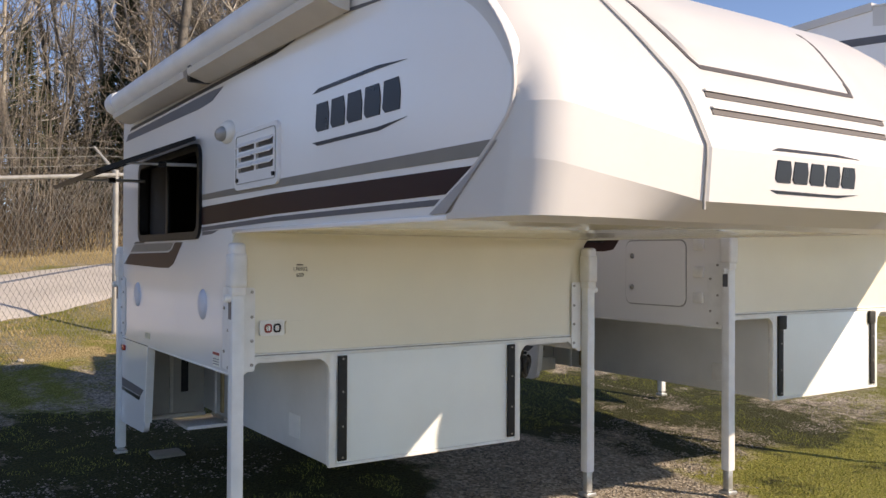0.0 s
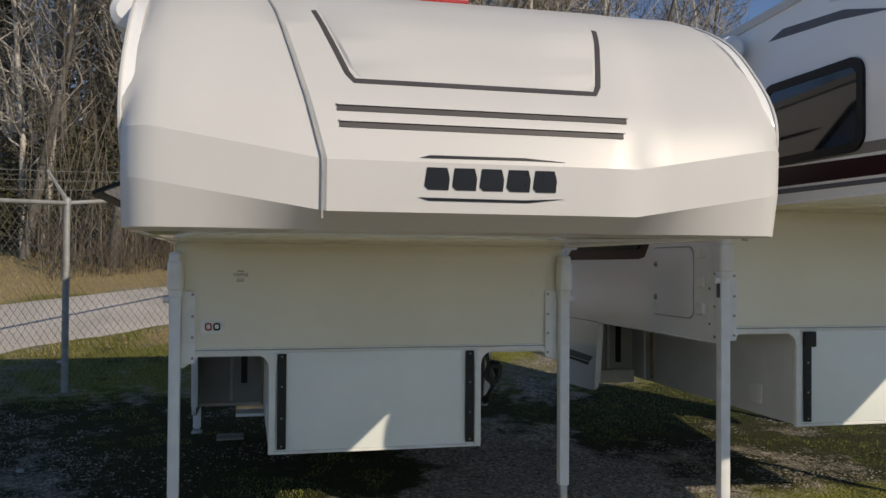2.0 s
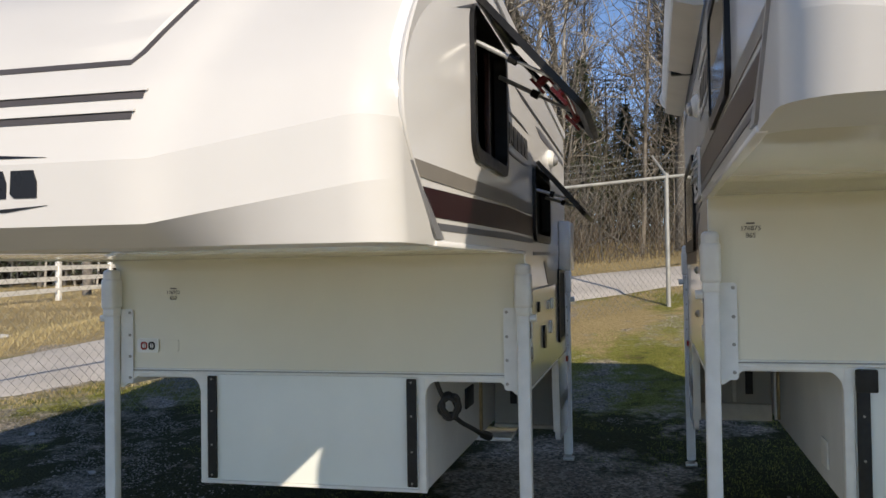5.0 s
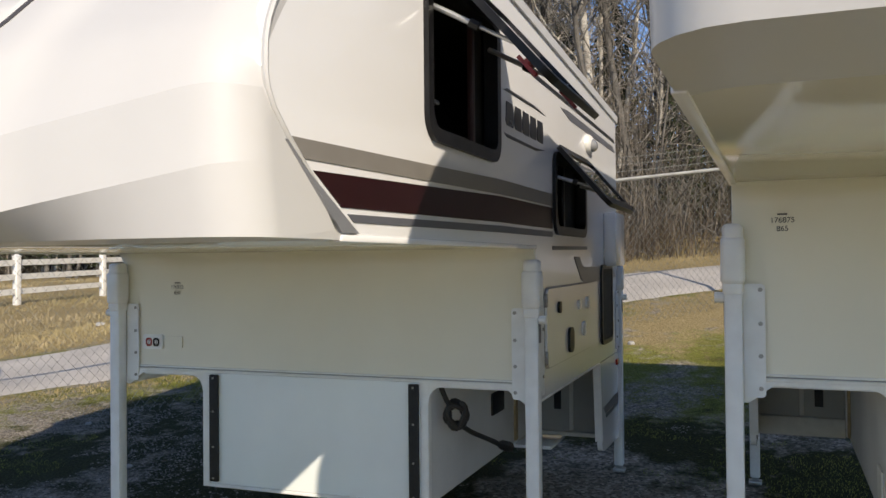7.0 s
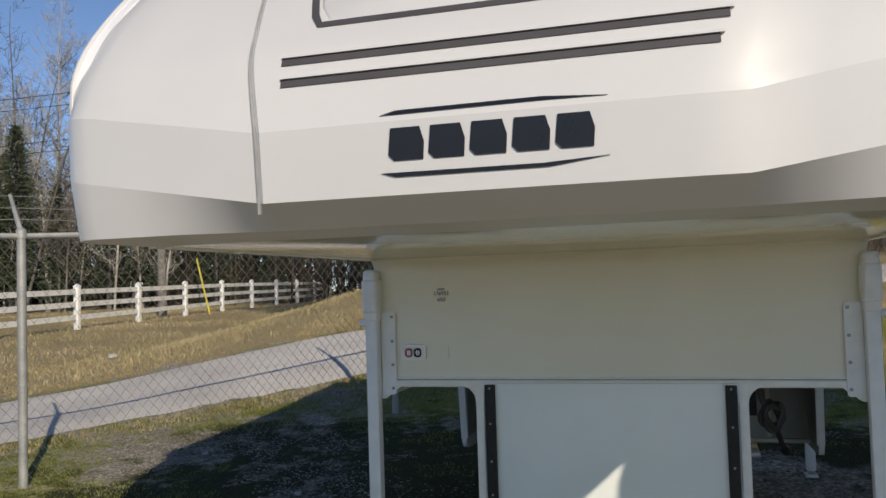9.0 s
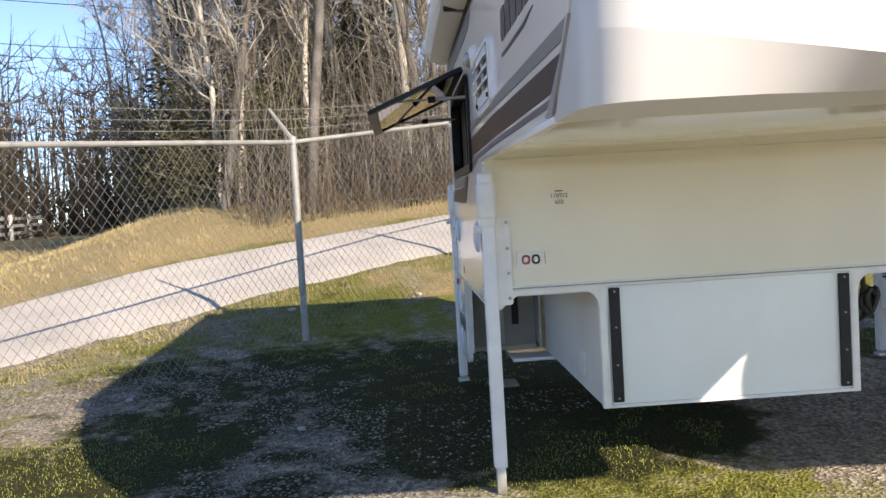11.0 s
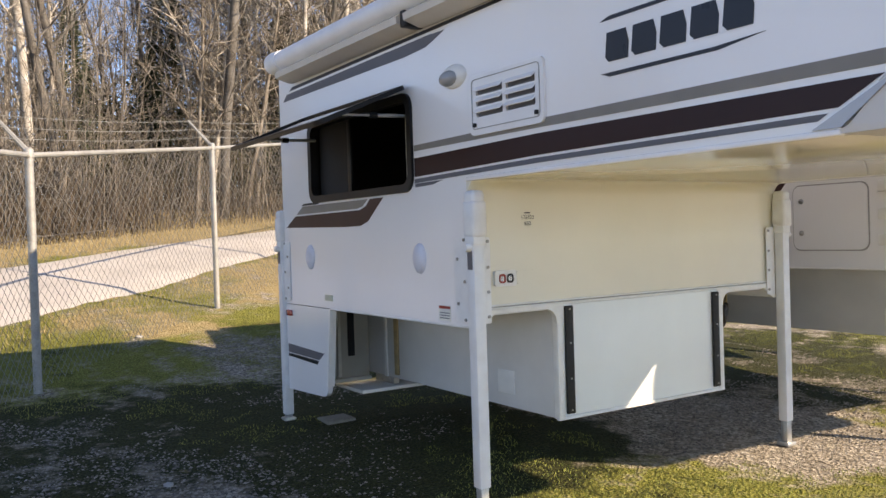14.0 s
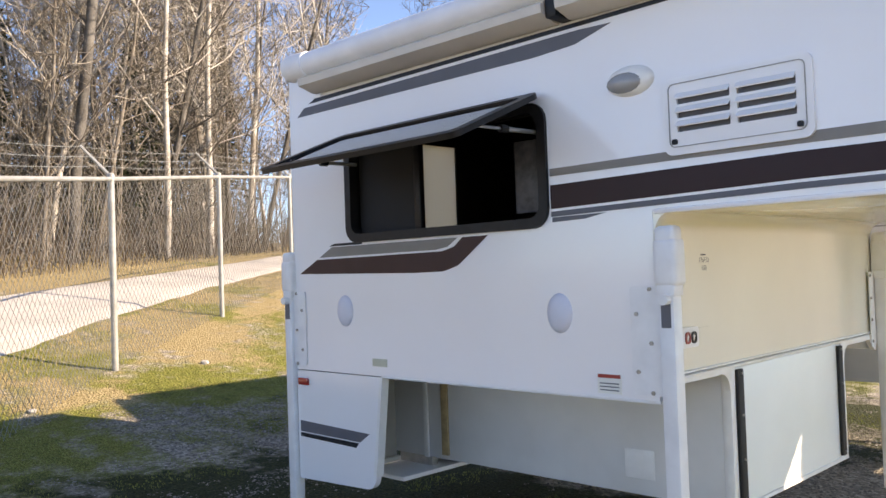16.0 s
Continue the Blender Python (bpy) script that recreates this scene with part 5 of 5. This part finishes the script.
def cedar(tall):
    trunk, needles = Soup(), Soup()
    stem = bent(Vector((0, 0, -0.1)), Vector((0, 0, 1)), tall, 6, 0.02, 0.02)
    trunk.tube(stem, 0.12, 0.02, 7)
    for i in range(2600):
        f = rng.random() ** 0.8
        a = rng.uniform(0, 6.283)
        lump = 0.75 + 1.1 * noise.noise((2.2 * math.cos(a), 2.2 * math.sin(a), f * 5.5))
        r = max(0.04, (1 - f) ** 0.62 * tall * 0.19 * rng.uniform(0.3, 1.05) * lump)
        c = Vector((r * math.cos(a), r * math.sin(a), tall * (0.08 + 0.92 * f) + rng.uniform(-0.15, 0.15)))
        d = Vector((math.cos(a) + rng.uniform(-0.6, 0.6), math.sin(a) + rng.uniform(-0.6, 0.6), rng.uniform(-0.5, 0.5))).normalized()
        w = d.orthogonal().normalized() * rng.uniform(0.03, 0.07)
        l_ = rng.uniform(0.12, 0.30)
        b = len(needles.v)
        for q in (c - w, c + w, c + d * l_):
            needles.v.append(tuple(q))
        needles.f.append((b, b + 1, b + 2))
    return trunk.mesh("trunk", BARK[0]), needles.mesh("crown", mat("cedar_needles", (0.050, 0.068, 0.028), 0.8, vary=0.2, scale=4, color2=(0.025, 0.035, 0.014)))


CEDAR = cedar(7.5)
for s, deep, k in ((3.2, 7, 1.0), (3.7, 11, 1.2), (4.4, 9, 0.8), (5.1, 13, 0.8), (6.0, 8, 0.6), (6.8, 12, 0.7), (2.2, 36, 0.9), (5.6, 17, 0.85), (1.6, 38, 1.1), (1.9, 41, 1.3), (2.5, 40, 1.2), (2.8, 38, 1.0), (1.2, 39, 1.2), (3.35, 3.2, 0.22), (3.6, 4.0, 0.28), (3.1, 3.6, 0.2), (4.7, 5.5, 0.3)):
    x, y = wood_spot(s, deep)
    if clearing(x, y):
        x, y = wood_spot(s, 38)
    plant("cedar_tree", *CEDAR, "dark green cedar among bare trees", pose(x, y, height(x, y), 0, 0, 37 * s) @ Matrix.Scale(k, 4), "cedars of the winter wood")


for x, y, k in ((4.6, 15.8, 0.62), (6.6, 18.4, 0.7), (2.2, 18.4, 0.5), (0.2, 17.2, 0.6), (-1.8, 19.6, 0.85), (9.6, 20.6, 0.7), (3.4, 21.5, 0.9), (1.2, 21.0, 0.5), (-3.4, 20.5, 0.8)):
    plant("cedar_tree", *CEDAR, "dark green cedar among bare trees", pose(x, y, height(x, y), 0, 0, 53 * x) @ Matrix.Scale(k, 4), "cedars of the winter wood")


def shrub():
    """A dense evergreen shrub: many small leaves round a few stems, with an uneven outline."""
    stems, leaves = Soup(), Soup()
    for i in range(9):
        a = rng.uniform(0, 6.283)
        p = bent(Vector((0.2 * math.cos(a), 0.2 * math.sin(a), -0.05)), Vector((math.cos(a) * 0.5, math.sin(a) * 0.5, 1)), rng.uniform(1.2, 2.3), 5, 0.16, 0.02)
        stems.tube(p, 0.025, 0.006, 5)
        for j in range(7):
            c0 = p[rng.randint(2, 5)] + Vector((rng.uniform(-0.5, 0.5), rng.uniform(-0.5, 0.5), rng.uniform(-0.45, 0.35)))
            for k in range(75):
                c = c0 + Vector((rng.gauss(0, 0.2), rng.gauss(0, 0.2), rng.gauss(0, 0.16)))
                d = Vector((rng.uniform(-1, 1), rng.uniform(-1, 1), rng.uniform(-0.6, 0.8))).normalized()
                w = d.orthogonal().normalized() * rng.uniform(0.012, 0.024)
                ln = rng.uniform(0.05, 0.10)
                q = len(leaves.v)
                for u in (c, c + d * ln * 0.5 + w, c + d * ln, c + d * ln * 0.5 - w):
                    leaves.v.append(tuple(u))
                leaves.f.append((q, q + 1, q + 2, q + 3))
    return stems.mesh("trunk", BARK[0]), leaves.mesh("foliage", mat("evergreen_leaves", (0.10, 0.098, 0.036), 0.6, vary=0.2, scale=3, color2=(0.034, 0.032, 0.015)))


SHRUB = shrub()
THICKET = [(*wood_spot(4.6 + 0.27 * k, 8 + 10 * ((k * 0.618) % 1)), 1.3 + 0.9 * ((k * 0.37) % 1)) for k in range(13)]
for x, y, k in ((-4.6, 12.4, 0.9), (-5.2, 13.6, 1.1), (-3.6, 12.8, 0.8), (-5.9, 15.4, 1.2), (-4.4, 14.2, 1.2), (-6.6, 19.0, 1.3), (-4.6, 17.0, 1.4), (-3.3, 15.0, 0.8), (-7.9, 21.8, 1.3), (-6.2, 21.5, 1.6), (-2.0, 17.5, 1.1), (1.5, 18.0, 1.2), (4.5, 19.5, 1.3), (-8.8, 25.0, 1.7), *THICKET):
    t = thing("evergreen_shrub", "dense dark evergreen shrub among bare trees", "shrub", pose(x, y, height(x, y), 0, 0, 71 * x) @ Matrix.Scale(k, 4), "shrubs at the wood's edge")
    for name, me in (("trunk", SHRUB[0]), ("foliage", SHRUB[1])):
        new(name, me).parent = t


# ---- far trunks, brush, verge grass, gravel ----
def far_wood():
    s_ = Soup()
    for i in range(280):
        s = rng.uniform(0, 8.9)
        x, y = wood_spot(s, rng.uniform(18, 60))
        if clearing(x, y):
            continue
        g_ = height(x, y)
        t = rng.uniform(4, 8)
        stem = bent(Vector((x, y, g_)), Vector((rng.uniform(-0.1, 0.1), rng.uniform(-0.1, 0.1), 1)), t, 5, 0.06, 0.03)
        s_.tube(stem, rng.uniform(0.07, 0.17), 0.02, 4)
        for j in range(16):
            b = bent(stem[rng.randint(1, 5)], Vector((rng.uniform(-1, 1), rng.uniform(-1, 1), rng.uniform(0, 1))), rng.uniform(1.2, 3.4), 3, 0.25, 0.05)
            s_.tube(b, 0.025, 0.006, 3)
    # the wooded bank behind the board fence
    for i in range(620):
        y = rng.uniform(40, 75)
        x = rng.uniform(-1.1, 0.05) * y - 4
        g_ = height(x, y)
        stem = bent(Vector((x, y, g_)), Vector((rng.uniform(-0.1, 0.1), rng.uniform(-0.1, 0.1), 1)), rng.uniform(6, 12) * y / 55, 5, 0.06, 0.03)
        s_.tube(stem, rng.uniform(0.07, 0.17), 0.02, 4)
        for j in range(30):
            b = bent(stem[rng.choice((0, 0, 1, 1, 2, 3, 4, 5))], Vector((rng.uniform(-1, 1), rng.uniform(-1, 1), rng.uniform(-0.1, 1))), rng.uniform(1.2, 3.6), 3, 0.25, 0.05)
            s_.tube(b, 0.04, 0.012, 3)
    # bark colour darkened to carry the shade deep in the wood
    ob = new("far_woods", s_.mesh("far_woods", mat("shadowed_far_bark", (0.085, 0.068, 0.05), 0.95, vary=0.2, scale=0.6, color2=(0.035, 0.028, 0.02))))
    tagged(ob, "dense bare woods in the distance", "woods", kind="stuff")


far_wood()


def canes():
    """Arching bare canes and fallen limbs tangled at the wood's edge."""
    s_ = Soup()
    for i in range(800):
        s = rng.uniform(1.5, 8.6)
        x, y = wood_spot(s, 1.4 + 9 * rng.random() ** 1.5)
        if clearing(x, y):
            continue
        a = rng.uniform(0, 6.283)
        up = rng.uniform(0.3, 1.8)
        p = bent(Vector((x, y, height(x, y) - 0.05)), Vector((math.cos(a), math.sin(a), up)), rng.uniform(1.0, 3.6), 6, 0.16, -0.06 if up < 1 else 0.02)
        s_.tube(p, rng.uniform(0.006, 0.02), 0.003, 4)
        for j in range(3):
            s_.tube(bent(p[rng.randint(1, 5)], Vector((rng.uniform(-1, 1), rng.uniform(-1, 1), rng.uniform(-0.2, 1))), rng.uniform(0.3, 1.0), 3, 0.3, 0), 0.006, 0.002, 3)
    tagged(new("bramble", s_.mesh("bramble", BARK[0])), "tangled bare canes and fallen limbs", "bramble", kind="stuff")


canes()


def saplings():
    """Thin upright stems crowding the wood's edge."""
    s_ = Soup()
    n = 0
    while n < 1300:
        x, y = wood_spot(rng.uniform(1.5, 8.7), 1.5 + 12 * rng.random() ** 1.4)
        if clearing(x, y):
            continue
        n += 1
        p = bent(Vector((x, y, height(x, y) - 0.05)), Vector((rng.uniform(-0.22, 0.22), rng.uniform(-0.22, 0.22), 1)), rng.uniform(1.2, 5.5) * rng.uniform(0.6, 1), 5, 0.09, 0.02)
        s_.tube(p, rng.uniform(0.005, 0.017), 0.003, 4)
        for j in range(5):
            s_.tube(bent(p[rng.randint(1, 5)], Vector((rng.uniform(-1, 1), rng.uniform(-1, 1), rng.uniform(0, 1.2))), rng.uniform(0.3, 1.1), 3, 0.22, 0.03), 0.006, 0.002, 3)
    tagged(new("saplings", s_.mesh("saplings", BARK[1])), "crowded thin bare saplings along the wood's edge", "saplings", kind="stuff")


saplings()


def blades(name, spots, material, label, category, tall, lean, wide):
    v, f = [], []
    for x, y in spots:
        z = bumpy(x, y)
        h_ = rng.uniform(*tall)
        a = rng.uniform(0, 6.283)
        dx, dy = math.cos(a), math.sin(a)
        l0 = rng.uniform(0, lean) * h_
        b_ = rng.uniform(0, 6.283)
        lx, ly = math.cos(b_) * l0, math.sin(b_) * l0
        w = rng.uniform(*wide)
        i = len(v)
        v += [(x - dx * w, y - dy * w, z - 0.01), (x + dx * w, y + dy * w, z - 0.01), (x + dx * w * 0.6 + lx * 0.4, y + dy * w * 0.6 + ly * 0.4, z + h_ * 0.6),
              (x - dx * w * 0.6 + lx * 0.4, y - dy * w * 0.6 + ly * 0.4, z + h_ * 0.6), (x + lx, y + ly, z + h_)]
        f += [(i, i + 1, i + 2, i + 3), (i + 3, i + 2, i + 4)]
    me = bpy.data.meshes.new(name)
    me.from_pydata(v, [], f)
    me.materials.append(material)
    return tagged(new(name, me), label, category, kind="stuff")


spots = []
while len(spots) < 10000:
    s = rng.uniform(0.4, 8.8)
    deep = 1.0 + 9 * rng.random() ** 1.6
    x, y = wood_spot(s, deep)
    if clearing(x, y):
        continue
    spots.append((x, y))
blades("brush", spots, mat("dry_brush", (0.13, 0.098, 0.066), 0.9, vary=0.2, scale=2.5, fine=0.4, color2=(0.03, 0.022, 0.015)), "tall dry brush along the wood's edge", "brush", (0.2, 1.4), 0.5, (0.002, 0.006))
spots = []
while len(spots) < 42000:
    s = rng.uniform(0.5, 8.5)
    a, b = road_edges(s)
    o = (b - a).normalized()
    if rng.random() < 0.85:
        p = b + o * (0.1 + 4.5 * rng.random())
    else:
        p = a - o * (0.02 + 0.5 * rng.random() ** 1.4)
    if noise.noise((p.x * 0.8, p.y * 0.8, 0)) > -0.25:
        spots.append((p.x, p.y))
blades("straw_grass", spots, mat("straw_grass", (0.52, 0.42, 0.22), 0.9, vary=0.2, scale=1.5, fine=0.3, color2=(0.27, 0.22, 0.10)), "dead straw-coloured verge grass", "grass", (0.012, 0.055), 1.6, (0.002, 0.005))
spots = []
while len(spots) < 40000:
    x, y = rng.uniform(-30, -3.5), rng.uniform(5, 36)
    if beyond_road(x, y) > 0.4 and noise.noise((x * 0.35, y * 0.35, 2)) + 0.7 * noise.noise((x * 1.7, y * 1.7, 4)) > -0.1:
        spots.append((x, y))
blades("meadow_grass", spots, mat("meadow_straw", (0.52, 0.42, 0.26), 0.9, vary=0.2, scale=0.35, fine=0.2, color2=(0.27, 0.24, 0.10)), "pale dry meadow grass in the clearing", "grass", (0.03, 0.11), 1.2, (0.003, 0.008))
spots = []
while len(spots) < 130000:
    x, y = rng.uniform(-5.0, 7.5), rng.uniform(-2.6, 9.5)
    if beyond_road(x, y) > -3.1 and y > 2:
        continue
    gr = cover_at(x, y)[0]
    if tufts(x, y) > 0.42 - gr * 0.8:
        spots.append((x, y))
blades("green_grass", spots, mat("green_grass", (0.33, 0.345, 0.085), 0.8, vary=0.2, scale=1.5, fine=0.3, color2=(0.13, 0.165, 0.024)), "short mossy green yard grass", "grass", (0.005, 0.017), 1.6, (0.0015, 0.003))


def pebbles():
    v, f = [], []
    n = 0
    while n < 42000:
        x, y = rng.uniform(-4.6, 6.0), rng.uniform(-2.2, 5.0)
        # fewer stones under the first camper, to keep its ground dark
        if tufts(x, y) > -0.22 + 0.16 * rng.random() or cover_at(x, y)[0] > 0.60 or (-1.6 < x < 0.2 and 0.2 < y < 2.6 and rng.random() < 0.75):
            continue
        r = 0.004 + 0.009 * rng.random() ** 2.6
        z = bumpy(x, y) + r * 0.25
        a = rng.uniform(0, 1.57)
        i = len(v)
        for k in range(4):
            t = a + k * 1.5708
            q = r * rng.uniform(0.7, 1.3)
            v.append((x + q * math.cos(t), y + q * math.sin(t), z))
        v.append((x + rng.uniform(-0.3, 0.3) * r, y + rng.uniform(-0.3, 0.3) * r, z + r * rng.uniform(0.4, 0.8)))
        v.append((x, y, z - r * 0.6))
        for k in range(4):
            f.append((i + k, i + (k + 1) % 4, i + 4))
        n += 1
    me = bpy.data.meshes.new("gravel")
    me.from_pydata(v, [], f)
    m = bpy.data.materials.new("gravel_stone")
    m.use_nodes = True
    nd, l = m.node_tree.nodes, m.node_tree.links
    ge = nd.new("ShaderNodeNewGeometry")
    ra = nd.new("ShaderNodeValToRGB")
    ra.color_ramp.elements[0].color, ra.color_ramp.elements[1].color = (0.09, 0.08, 0.068, 1), (0.34, 0.31, 0.268, 1)
    l.new(ge.outputs["Random Per Island"], ra.inputs[0])
    l.new(ra.outputs[0], nd["Principled BSDF"].inputs["Base Color"])
    nd["Principled BSDF"].inputs["Roughness"].default_value = 0.9
    me.materials.append(m)
    return tagged(new("gravel", me), "loose grey and tan gravel stones", "gravel", kind="stuff")


pebbles()
solo("concrete_pad", boxed(-0.92, -0.72, 1.86, 2.04, 0.03, 0.062, 0.01), M["padgrey"], "flat grey concrete pad on the ground", "pad")


# ---- pale litter and stones on the verge ----
def stone(x, y, r, label):
    bm = bmesh.new()
    bmesh.ops.create_icosphere(bm, subdivisions=2, radius=r)
    for v in bm.verts:
        v.co *= 1 + 0.35 * noise.noise(v.co * (1.2 / r) + Vector((x, y, 0)))
        v.co.z *= 0.6
    ob = solo("stone", bm, M["concrete"], label, "stone", "stones on the verge", smooth=0)
    ob.location = (x, y, bumpy(x, y) + r * 0.25)


for x, y, r in ((-9.2, 8.6, 0.09), (-3.1, 6.1, 0.05), (-2.6, 4.9, 0.04), (-1.3, 5.2, 0.035), (0.6, 6.0, 0.04), (-3.4, 2.2, 0.03), (-2.1, 1.2, 0.025), (0.9, -0.9, 0.022)):
    stone(x, y, r, "small pale stone lying in the grass")
